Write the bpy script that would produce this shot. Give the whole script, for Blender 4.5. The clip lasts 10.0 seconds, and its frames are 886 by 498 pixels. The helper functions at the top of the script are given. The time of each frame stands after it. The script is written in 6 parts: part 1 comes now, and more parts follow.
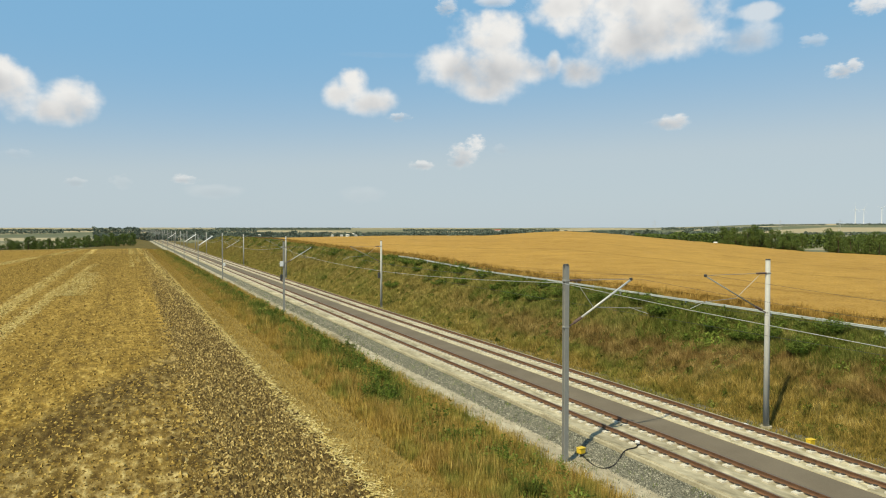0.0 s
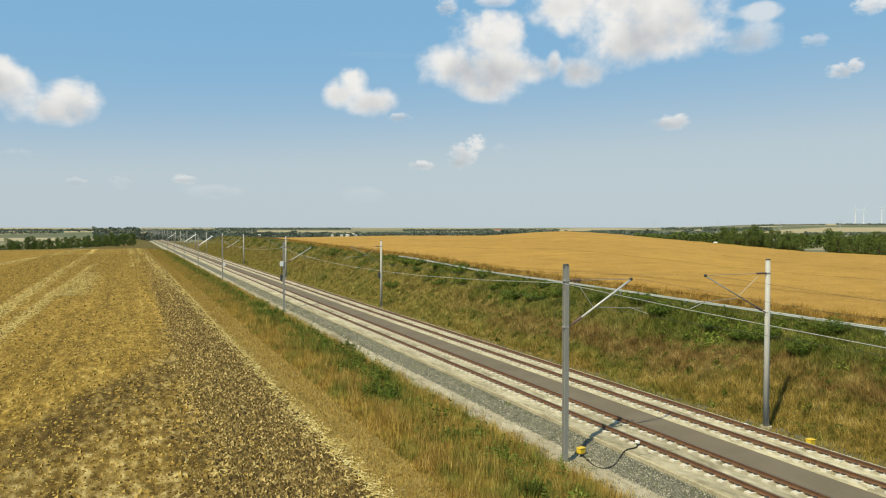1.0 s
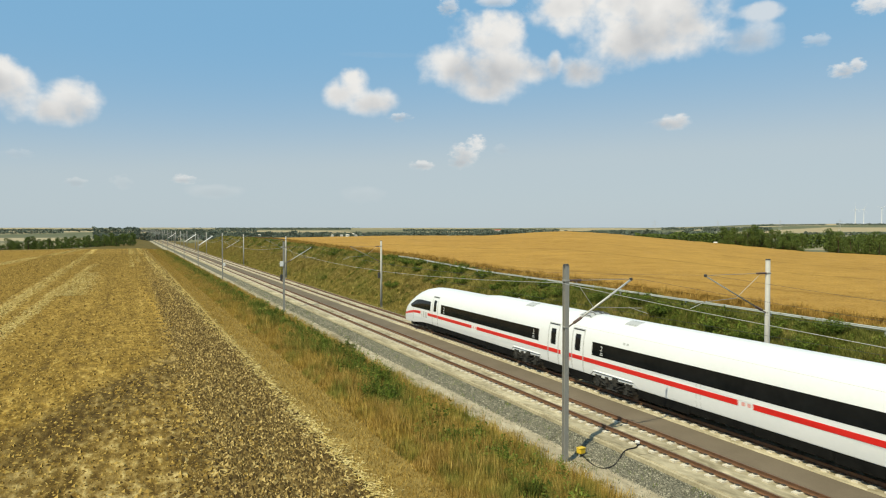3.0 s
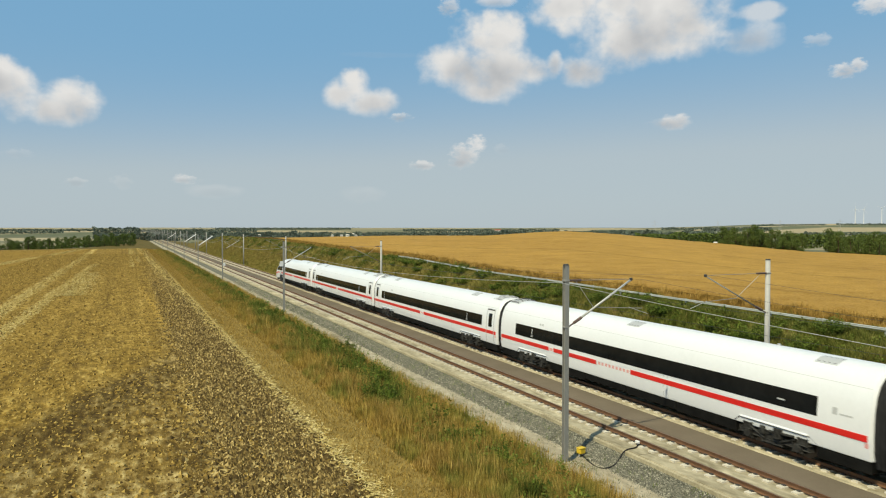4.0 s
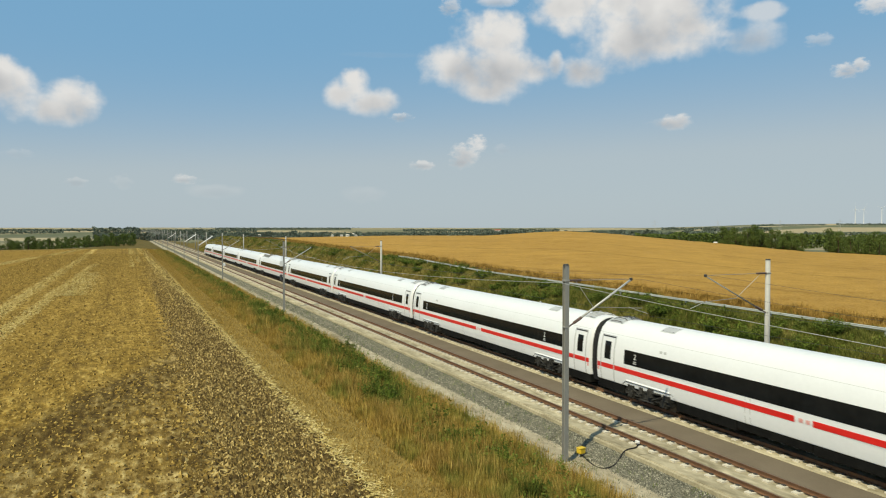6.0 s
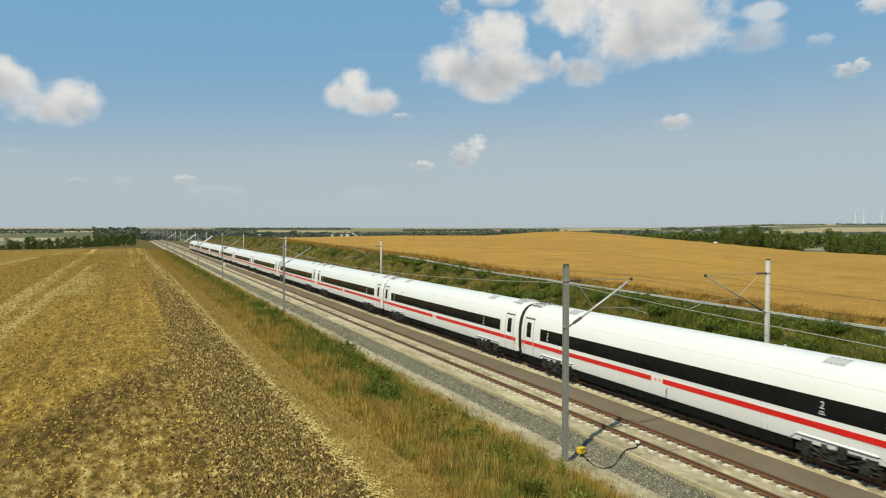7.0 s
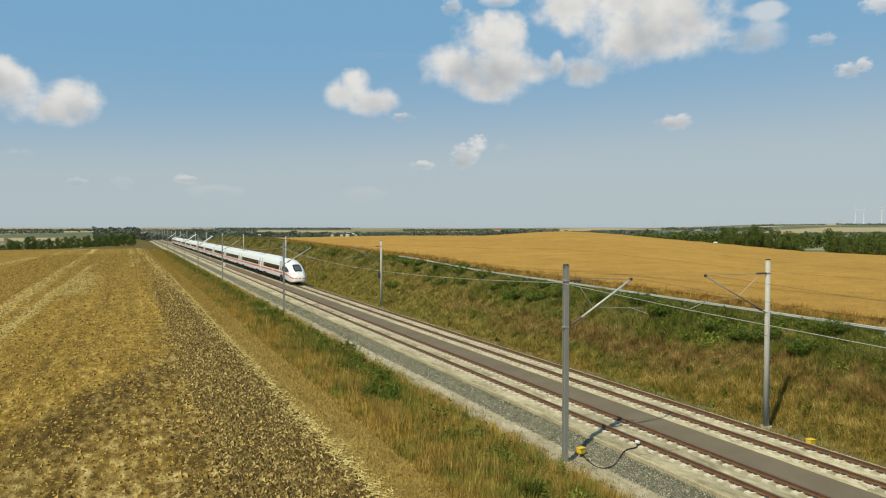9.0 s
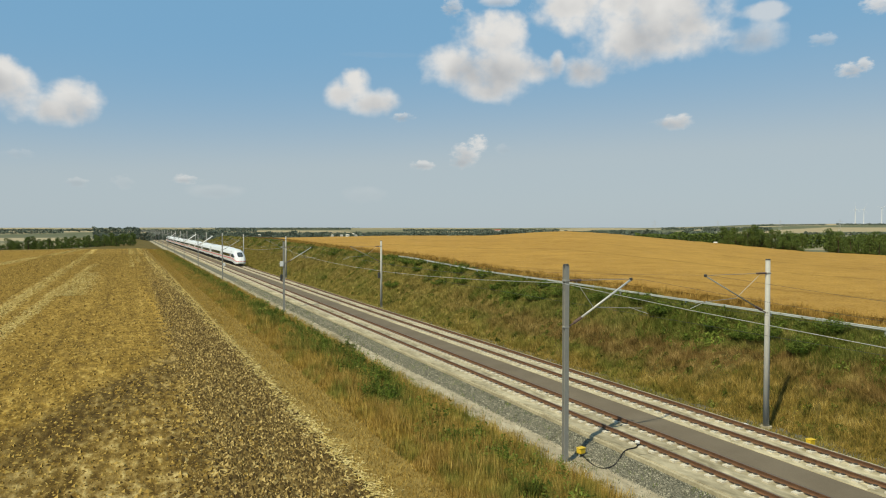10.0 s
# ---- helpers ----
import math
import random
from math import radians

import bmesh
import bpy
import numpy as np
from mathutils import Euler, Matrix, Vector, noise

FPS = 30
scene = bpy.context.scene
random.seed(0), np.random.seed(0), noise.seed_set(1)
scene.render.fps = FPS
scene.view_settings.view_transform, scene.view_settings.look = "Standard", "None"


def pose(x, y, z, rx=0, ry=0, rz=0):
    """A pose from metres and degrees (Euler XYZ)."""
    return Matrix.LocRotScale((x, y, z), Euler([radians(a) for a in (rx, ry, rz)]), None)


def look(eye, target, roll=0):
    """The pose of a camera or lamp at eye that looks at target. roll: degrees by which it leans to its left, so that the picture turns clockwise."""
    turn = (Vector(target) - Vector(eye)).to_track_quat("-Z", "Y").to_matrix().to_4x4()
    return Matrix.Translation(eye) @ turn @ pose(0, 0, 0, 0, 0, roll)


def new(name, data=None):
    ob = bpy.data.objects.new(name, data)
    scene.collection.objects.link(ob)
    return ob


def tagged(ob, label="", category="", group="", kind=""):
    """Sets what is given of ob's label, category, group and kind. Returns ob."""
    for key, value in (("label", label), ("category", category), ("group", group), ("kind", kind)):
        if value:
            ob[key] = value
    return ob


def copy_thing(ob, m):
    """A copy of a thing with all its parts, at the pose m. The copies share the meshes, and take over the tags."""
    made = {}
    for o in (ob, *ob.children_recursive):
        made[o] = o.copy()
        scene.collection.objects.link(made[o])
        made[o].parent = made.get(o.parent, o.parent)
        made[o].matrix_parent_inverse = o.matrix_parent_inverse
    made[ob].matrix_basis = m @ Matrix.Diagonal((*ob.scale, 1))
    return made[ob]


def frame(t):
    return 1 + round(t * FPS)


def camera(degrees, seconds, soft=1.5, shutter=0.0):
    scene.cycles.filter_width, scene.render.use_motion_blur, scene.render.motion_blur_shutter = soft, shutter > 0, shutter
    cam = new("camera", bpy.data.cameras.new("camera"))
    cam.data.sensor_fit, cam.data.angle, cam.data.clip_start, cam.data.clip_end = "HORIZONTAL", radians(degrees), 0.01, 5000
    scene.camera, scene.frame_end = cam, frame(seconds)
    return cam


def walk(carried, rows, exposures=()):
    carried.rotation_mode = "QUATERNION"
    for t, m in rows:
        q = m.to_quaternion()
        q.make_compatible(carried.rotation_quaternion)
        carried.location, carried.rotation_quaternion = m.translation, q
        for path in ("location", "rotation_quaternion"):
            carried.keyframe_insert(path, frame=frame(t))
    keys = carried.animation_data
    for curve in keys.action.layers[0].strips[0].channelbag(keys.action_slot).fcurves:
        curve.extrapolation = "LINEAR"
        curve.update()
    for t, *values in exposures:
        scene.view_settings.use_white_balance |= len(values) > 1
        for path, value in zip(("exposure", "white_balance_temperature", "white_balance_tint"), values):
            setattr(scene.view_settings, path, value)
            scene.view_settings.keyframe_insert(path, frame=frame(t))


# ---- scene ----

EYE = Vector((-20.89, 0.0, 9.02))
YAW, PITCH = radians(23.08), radians(1.592)
AHEAD = Vector((math.sin(YAW) * math.cos(PITCH), math.cos(YAW) * math.cos(PITCH), -math.sin(PITCH)))
cam = camera(61.68, 10.0, soft=1.15, shutter=0.05)
STILL = look(EYE, EYE + AHEAD * 100)
walk(cam, [(0, STILL), (10, STILL)], [(0, 0.0), (2.6, 0.0), (3.8, -0.15), (10, -0.2)])

# ---- light ----
SUN_WAY = Vector((-4.75, -2.75, 7.0)).normalized()
world = bpy.data.worlds.new("world")
scene.world = world
world.use_nodes = True
wn = world.node_tree.nodes
sky = wn.new("ShaderNodeTexSky")
sky.sky_type = "NISHITA"
sky.sun_disc = False
sky.sun_elevation = math.asin(SUN_WAY.z)
sky.sun_rotation = math.atan2(SUN_WAY.x, SUN_WAY.y)
sky.air_density, sky.dust_density, sky.ozone_density = 1.0, 0.5, 1.0
# a hazy summer sky: the veil thickens where the clear sky grows pale towards the horizon
split, veil = wn.new("ShaderNodeSeparateColor"), wn.new("ShaderNodeMapRange")
veil.interpolation_type = "SMOOTHSTEP"
veil.inputs["From Min"].default_value, veil.inputs["From Max"].default_value = 1.85, 5.1
hazed, scaled, total = (wn.new("ShaderNodeMix") for k in range(3))
for node, mode in ((hazed, "MIX"), (scaled, "MULTIPLY"), (total, "ADD")):
    node.data_type, node.blend_type = "RGBA", mode
    node.inputs[0].default_value = 1.0
hazed.inputs[6].default_value, hazed.inputs[7].default_value = (1.32, 2.74, 4.15, 1), (2.97, 3.53, 3.84, 1)
scaled.inputs[7].default_value = (0.06, 0.06, 0.06, 1)
wl = world.node_tree.links
wl.new(sky.outputs[0], split.inputs[0])
wl.new(split.outputs[0], veil.inputs["Value"])
wl.new(veil.outputs[0], hazed.inputs[0])
wl.new(sky.outputs[0], scaled.inputs[6])
wl.new(hazed.outputs[2], total.inputs[6])
wl.new(scaled.outputs[2], total.inputs[7])
# darker overhead than near the horizon
deep, dimmed = wn.new("ShaderNodeMapRange"), wn.new("ShaderNodeMix")
for name, value in (("From Min", 0.5), ("From Max", 1.7), ("To Min", 0.4), ("To Max", 1.0)):
    deep.inputs[name].default_value = value
dimmed.data_type, dimmed.blend_type = "RGBA", "MULTIPLY"
dimmed.inputs[0].default_value = 1.0
wl.new(split.outputs[0], deep.inputs["Value"])
wl.new(total.outputs[2], dimmed.inputs[6])
wl.new(deep.outputs[0], dimmed.inputs[7])
wn["Background"].inputs["Strength"].default_value = 0.15
wl.new(dimmed.outputs[2], wn["Background"].inputs["Color"])
lamp = bpy.data.lights.new("sun", "SUN")
lamp.energy, lamp.angle, lamp.color = 4.85, radians(0.6), (1.0, 0.912, 0.63)
sun = new("sun", lamp)
sun.matrix_world = look(SUN_WAY * 100, (0, 0, 0))


# ---- materials ----
def material(name, rough=0.8, metal=0.0):
    m = bpy.data.materials.new(name)
    m.use_nodes = True
    b = m.node_tree.nodes["Principled BSDF"]
    b.inputs["Roughness"].default_value = rough
    b.inputs["Metallic"].default_value = metal
    if rough >= 0.85:
        b.inputs["Specular IOR Level"].default_value = 0.08
    return m, m.node_tree.nodes, m.node_tree.links, b


def noise_node(m, scale, detail=4.0, stretch=(1, 1, 1), rough=0.55, coords="Object"):
    n, l = m.node_tree.nodes, m.node_tree.links
    c, k, t = n.new("ShaderNodeTexCoord"), n.new("ShaderNodeMapping"), n.new("ShaderNodeTexNoise")
    k.inputs["Scale"].default_value = stretch
    t.inputs["Scale"].default_value = scale
    t.inputs["Detail"].default_value = detail
    t.inputs["Roughness"].default_value = rough
    l.new(c.outputs[coords], k.inputs[0])
    l.new(k.outputs[0], t.inputs["Vector"])
    return t.outputs["Fac"]


def ramp(m, fac, stops):
    r = m.node_tree.nodes.new("ShaderNodeValToRGB")
    e = r.color_ramp.elements
    while len(e) < len(stops):
        e.new(0.5)
    for el, (p, c) in zip(e, stops):
        el.position = p
        el.color = (*c, 1) if len(c) == 3 else c
    m.node_tree.links.new(fac, r.inputs[0])
    return r.outputs[0]


def mix(m, fac, a, b, mode="MIX"):
    x = m.node_tree.nodes.new("ShaderNodeMix")
    x.data_type, x.blend_type = "RGBA", mode
    for sock, v in ((x.inputs[0], fac), (x.inputs[6], a), (x.inputs[7], b)):
        if isinstance(v, (int, float)):
            sock.default_value = v
        elif isinstance(v, tuple):
            sock.default_value = (*v, 1)
        else:
            m.node_tree.links.new(v, sock)
    return x.outputs[2]


def calc(m, op, a, b=0.0):
    x = m.node_tree.nodes.new("ShaderNodeMath")
    x.operation = op
    for sock, v in ((x.inputs[0], a), (x.inputs[1], b)):
        if isinstance(v, (int, float)):
            sock.default_value = v
        else:
            m.node_tree.links.new(v, sock)
    return x.outputs[0]


def bump(m, fac, strength=0.5, dist=0.02):
    x = m.node_tree.nodes.new("ShaderNodeBump")
    x.inputs["Strength"].default_value = strength
    x.inputs["Distance"].default_value = dist
    m.node_tree.links.new(fac, x.inputs["Height"])
    m.node_tree.links.new(x.outputs[0], m.node_tree.nodes["Principled BSDF"].inputs["Normal"])


def colour(m, c):
    b = m.node_tree.nodes["Principled BSDF"].inputs["Base Color"]
    if isinstance(c, tuple):
        b.default_value = (*c, 1)
    else:
        m.node_tree.links.new(c, b)


def two_scale(name, dark, light, big, small, rough=0.85, metal=0.0, strength=0.3, dist=0.01, stretch=(1, 1, 1)):
    """A surface whose colour runs from dark to light at two scales, with fine relief."""
    m, n, l, b = material(name, rough, metal)
    f1, f2 = noise_node(m, big, 4, stretch), noise_node(m, small, 5, stretch)
    f = calc(m, "ADD", calc(m, "MULTIPLY", f1, 0.55), calc(m, "MULTIPLY", f2, 0.45))
    colour(m, ramp(m, f, [(0.32, dark), (0.68, light)]))
    bump(m, f2, strength, dist)
    return m


def island(m):
    g = m.node_tree.nodes.new("ShaderNodeNewGeometry")
    return g.outputs["Random Per Island"]


def tuft(m, scale=1.4):
    """Tint number of a blade: part its own, part that of the clump it grows in."""
    f = calc(m, "MULTIPLY", calc(m, "SUBTRACT", noise_node(m, scale, 3), 0.5), 1.7)
    return calc(m, "ADD", calc(m, "ADD", calc(m, "MULTIPLY", island(m), 0.5), 0.25), f)


def step_up(m, v, a, b):
    x = m.node_tree.nodes.new("ShaderNodeMapRange")
    x.interpolation_type = "SMOOTHSTEP"
    x.inputs["From Min"].default_value, x.inputs["From Max"].default_value = a, b
    m.node_tree.links.new(v, x.inputs["Value"])
    return x.outputs[0]


def inverse(m, v):
    return calc(m, "SUBTRACT", 1.0, v)


def place(m):
    """The x and y of the surface point, in metres."""
    c, sep = m.node_tree.nodes.new("ShaderNodeTexCoord"), m.node_tree.nodes.new("ShaderNodeSeparateXYZ")
    m.node_tree.links.new(c.outputs["Object"], sep.inputs[0])
    return sep.outputs[0], sep.outputs[1]


def leafy(name, stops, patch=None, patch_scale=0.12, edge=(0.5, 0.62), third=None, clump=1.4):
    """Blades or leaves: each its own tint; where a slow noise is high, the second set of tints."""
    m, n, l, b = material(name, 0.8)
    b.inputs["Specular IOR Level"].default_value = 0.08
    own = tuft(m, clump) if clump else island(m)
    c = ramp(m, own, stops)
    if patch:
        f = noise_node(m, patch_scale, 3)
        f = ramp(m, f, [(edge[0], (0, 0, 0)), (edge[1], (1, 1, 1))])
        c = mix(m, f, c, ramp(m, own, patch))
    if third:
        f = ramp(m, noise_node(m, patch_scale * 2.3, 4, (1.3, 0.8, 1)), [(0.47, (0, 0, 0)), (0.58, (0.9, 0.9, 0.9))])
        c = mix(m, f, c, ramp(m, own, third))
    colour(m, c)
    return m


def bank_cover(name):
    """Cutting slope: dry grass at the foot, a rusty belt half-way up, green growth towards the top."""
    m, n, l, b = material(name, 0.85)
    own = tuft(m, 1.1)
    x, y = place(m)
    slow, mid = noise_node(m, 0.09, 4, (1, 0.6, 1)), noise_node(m, 0.4, 4, (1, 0.7, 1))
    up = calc(m, "ADD", x, calc(m, "ADD", calc(m, "MULTIPLY", calc(m, "SUBTRACT", slow, 0.5), 11.0), calc(m, "MULTIPLY", calc(m, "SUBTRACT", mid, 0.5), 6.0)))
    c = mix(m, step_up(m, noise_node(m, 0.22, 3, (1, 0.5, 1)), 0.46, 0.6), ramp(m, own, MIXED), ramp(m, own, OLIVE))
    c = mix(m, calc(m, "MULTIPLY", inverse(m, step_up(m, up, 9.2, 11.2)), 0.3), c, ramp(m, own, STRAW))
    belt = calc(m, "MULTIPLY", step_up(m, up, 10.2, 12.0), step_up(m, noise_node(m, 0.15, 4, (1, 0.5, 1)), 0.36, 0.52))
    c = mix(m, calc(m, "MULTIPLY", belt, 0.85), c, ramp(m, own, RUSTY))
    c = mix(m, calc(m, "MULTIPLY", step_up(m, up, 13.2, 15.6), 0.9), c, ramp(m, own, LUSH))
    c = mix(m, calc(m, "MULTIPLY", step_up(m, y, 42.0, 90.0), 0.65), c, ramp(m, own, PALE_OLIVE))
    colour(m, c)
    return m


STRAW = [(0.0, (0.05, 0.048, 0.012)), (0.3, (0.26, 0.175, 0.036)), (0.75, (0.5, 0.34, 0.08)), (1.0, (0.66, 0.5, 0.17))]
OLIVE = [(0.0, (0.06, 0.085, 0.014)), (0.5, (0.13, 0.155, 0.03)), (1.0, (0.27, 0.27, 0.075))]
HERB = [(0.0, (0.04, 0.07, 0.01)), (0.5, (0.125, 0.18, 0.028)), (1.0, (0.29, 0.33, 0.07))]
MIXED = [(0.0, (0.045, 0.055, 0.012)), (0.35, (0.16, 0.135, 0.03)), (0.7, (0.32, 0.225, 0.058)), (1.0, (0.52, 0.4, 0.14))]

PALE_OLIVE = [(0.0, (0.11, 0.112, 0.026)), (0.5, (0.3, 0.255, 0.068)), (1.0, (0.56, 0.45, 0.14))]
ORANGE = [(0.0, (0.08, 0.055, 0.014)), (0.4, (0.3, 0.19, 0.045)), (1.0, (0.64, 0.45, 0.15))]
VERGE_OLIVE = [(0.0, (0.07, 0.085, 0.016)), (0.5, (0.2, 0.2, 0.042)), (1.0, (0.42, 0.37, 0.1))]
LUSH = [(0.0, (0.045, 0.06, 0.014)), (0.5, (0.138, 0.15, 0.034)), (1.0, (0.33, 0.31, 0.09))]
RUSTY = [(0.0, (0.05, 0.03, 0.011)), (0.5, (0.2, 0.122, 0.043)), (1.0, (0.42, 0.29, 0.12))]
grass_verge = leafy("verge_grass", STRAW, VERGE_OLIVE, 0.3, (0.45, 0.58), ORANGE, 1.9)
weed_mat = leafy("weed_leaves", [(0.0, (0.035, 0.045, 0.009)), (0.5, (0.105, 0.125, 0.022)), (0.85, (0.21, 0.215, 0.05)), (1.0, (0.36, 0.3, 0.09))])
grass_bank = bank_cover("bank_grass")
herb_mat = leafy("herb_leaves", HERB, [(0.0, (0.03, 0.045, 0.01)), (0.6, (0.09, 0.115, 0.022)), (1.0, (0.22, 0.22, 0.06))], 0.9, (0.45, 0.6))
tree_mat = leafy("tree_leaves", [(0.0, (0.04, 0.065, 0.016)), (0.6, (0.1, 0.14, 0.035)), (1.0, (0.17, 0.2, 0.06))])
# tree leaves made paler and bluer: distance haze put into their colour
hazed_wood_mat = leafy("hazed_wood_leaves", [(0.0, (0.07, 0.095, 0.075)), (0.6, (0.115, 0.14, 0.115)), (1.0, (0.155, 0.18, 0.145))])
stalk_mat = leafy("wheat_stalks", [(0.0, (0.08, 0.045, 0.012)), (0.4, (0.29, 0.175, 0.042)), (0.75, (0.52, 0.33, 0.085)), (1.0, (0.7, 0.49, 0.17))])
straw_mat = leafy("cut_straw", [(0.0, (0.1, 0.062, 0.014)), (0.55, (0.34, 0.22, 0.045)), (1.0, (0.54, 0.39, 0.12))], clump=0)
pale_straw = leafy("pale_straw", [(0.0, (0.45, 0.33, 0.1)), (0.5, (0.62, 0.48, 0.17)), (1.0, (0.75, 0.62, 0.3))], clump=0)
clod_mat = leafy("soil_clods", [(0.0, (0.045, 0.03, 0.013)), (0.5, (0.12, 0.081, 0.027)), (0.8, (0.265, 0.188, 0.068)), (1.0, (0.53, 0.4, 0.165))], clump=0)
lump_mat = leafy("stubble_lumps", [(0.0, (0.055, 0.035, 0.012)), (0.5, (0.22, 0.14, 0.032)), (1.0, (0.44, 0.31, 0.09))], clump=0)
blossom_mat = leafy("white_blossom", [(0.0, (0.09, 0.12, 0.03)), (0.55, (0.25, 0.26, 0.1)), (0.8, (0.62, 0.6, 0.48)), (1.0, (0.75, 0.74, 0.66))], clump=0)
bloom_mat = leafy("yellow_bloom", [(0.0, (0.1, 0.12, 0.02)), (0.6, (0.3, 0.28, 0.04)), (1.0, (0.6, 0.48, 0.05))], clump=0)
stone_mat = leafy("grey_stones", [(0.0, (0.06, 0.06, 0.045)), (0.6, (0.17, 0.162, 0.125)), (1.0, (0.42, 0.4, 0.31))], clump=0)
bark = two_scale("bark", (0.05, 0.04, 0.03), (0.12, 0.09, 0.06), 2, 12)

concrete = two_scale("slab_concrete", (0.2, 0.17, 0.105), (0.66, 0.59, 0.43), 0.9, 4, 0.9, stretch=(1, 0.4, 1))
grout = two_scale("base_concrete", (0.27, 0.23, 0.145), (0.58, 0.51, 0.35), 0.8, 9, 0.95)
tone = concrete.node_tree.nodes.new("ShaderNodeObjectInfo")
socket = concrete.node_tree.nodes["Principled BSDF"].inputs["Base Color"]
colour(concrete, mix(concrete, 1.0, socket.links[0].from_socket, ramp(concrete, tone.outputs["Random"], [(0.0, (0.8, 0.79, 0.77)), (1.0, (1.08, 1.08, 1.06))]), "MULTIPLY"))
block_mat = two_scale("sleeper_concrete", (0.48, 0.44, 0.35), (0.68, 0.63, 0.53), 1.5, 14, 0.9)
asphalt = two_scale("strip_asphalt", (0.135, 0.11, 0.08), (0.2, 0.165, 0.122), 0.4, 25, 0.9)
rust = two_scale("rail_rust", (0.10, 0.047, 0.022), (0.19, 0.095, 0.045), 3, 30, 0.8, 0.0)
polished = two_scale("rail_head", (0.16, 0.11, 0.085), (0.24, 0.17, 0.13), 1, 20, 0.4, 0.6, stretch=(1, 0.1, 1))
gravel_mat = two_scale("gravel", (0.065, 0.065, 0.05), (0.24, 0.23, 0.185), 9, 22, 0.95, 0, 1.0, 0.04, (1, 0.45, 1))
path_mat = two_scale("path_sand", (0.2, 0.165, 0.105), (0.54, 0.485, 0.37), 0.6, 5, 0.95, 0, 0.8, 0.04, (1, 0.35, 1))
verge_soil = two_scale("verge_soil", (0.18, 0.125, 0.035), (0.38, 0.27, 0.085), 0.5, 7, 0.95)
# shade inside the standing crop, put into a soil-brown colour
crop_shade = two_scale("crop_shade", (0.05, 0.03, 0.01), (0.14, 0.085, 0.025), 1.5, 9, 0.95)
bank_soil = two_scale("bank_soil", (0.06, 0.055, 0.016), (0.2, 0.145, 0.046), 0.25, 4, 0.95)
near_mast_mat = two_scale("weathered_zinc", (0.2, 0.2, 0.19), (0.3, 0.3, 0.285), 1.2, 20, 0.7, 0.0, stretch=(1, 1, 0.25))
mast_mat = two_scale("mast_concrete", (0.34, 0.33, 0.31), (0.5, 0.49, 0.46), 1.2, 20, 0.8, stretch=(1, 1, 0.25))
rail_zinc = two_scale("dull_zinc", (0.34, 0.36, 0.34), (0.54, 0.56, 0.53), 0.5, 20, 0.6, 0.1)
galv = two_scale("galvanised_steel", (0.42, 0.42, 0.41), (0.62, 0.62, 0.6), 2, 25, 0.5, 0.25)
dark_steel = two_scale("dark_steel", (0.05, 0.05, 0.05), (0.1, 0.1, 0.1), 2, 20, 0.5, 0.5)
insul = two_scale("insulator_brown", (0.1, 0.06, 0.05), (0.14, 0.09, 0.07), 3, 20, 0.3)
yellow = two_scale("yellow_paint", (0.62, 0.42, 0.02), (0.75, 0.52, 0.04), 4, 30, 0.5)
black_rubber = two_scale("black_rubber", (0.012, 0.012, 0.013), (0.03, 0.03, 0.032), 3, 30, 0.7)
white_paint = two_scale("train_white", (0.73, 0.75, 0.78), (0.79, 0.81, 0.84), 0.4, 6, 0.28, 0, 0.02, 0.002)
grey_paint = two_scale("train_grey", (0.42, 0.43, 0.44), (0.5, 0.51, 0.52), 1, 10, 0.4)
red_paint = two_scale("train_red", (0.62, 0.015, 0.012), (0.7, 0.02, 0.016), 0.6, 8, 0.3)
faded_red = two_scale("faded_red", (0.7, 0.3, 0.28), (0.78, 0.42, 0.4), 1, 8, 0.4)
under_mat = two_scale("underframe_black", (0.003, 0.003, 0.003), (0.014, 0.014, 0.013), 1.5, 9, 0.7)
bogie_mat = two_scale("bogie_grey", (0.005, 0.005, 0.005), (0.075, 0.073, 0.068), 3, 12, 0.6, 0.1)
wheel_mat = two_scale("wheel_steel", (0.08, 0.07, 0.065), (0.16, 0.14, 0.13), 3, 20, 0.4, 0.7)
glass_mat = two_scale("train_glass", (0.006, 0.007, 0.008), (0.014, 0.015, 0.016), 0.5, 3, 0.08, 0, 0.0)
for dull in (under_mat, bogie_mat, black_rubber):
    dull.node_tree.nodes["Principled BSDF"].inputs["Specular IOR Level"].default_value = 0.1
glass_mat.node_tree.nodes["Principled BSDF"].inputs["Specular IOR Level"].default_value = 0.12
screen_mat = two_scale("windscreen_glass", (0.02, 0.023, 0.026), (0.04, 0.045, 0.05), 0.5, 3, 0.06, 0, 0.0)
screen_inner = two_scale("windscreen_pane", (0.05, 0.06, 0.07), (0.085, 0.1, 0.115), 0.5, 3, 0.05, 0, 0.0)
screen_mat.node_tree.nodes["Principled BSDF"].inputs["Specular IOR Level"].default_value = 0.15
white_mark = two_scale("white_marking", (0.7, 0.7, 0.7), (0.78, 0.78, 0.78), 2, 20, 0.5)
wall_mat = two_scale("house_render", (0.55, 0.52, 0.47), (0.75, 0.72, 0.67), 0.4, 4, 0.9)
roof_mat = two_scale("roof_tiles", (0.2, 0.07, 0.045), (0.32, 0.13, 0.09), 0.5, 4, 0.9)
far_white = two_scale("chalk_white", (0.72, 0.73, 0.74), (0.8, 0.81, 0.82), 0.1, 1, 0.5)


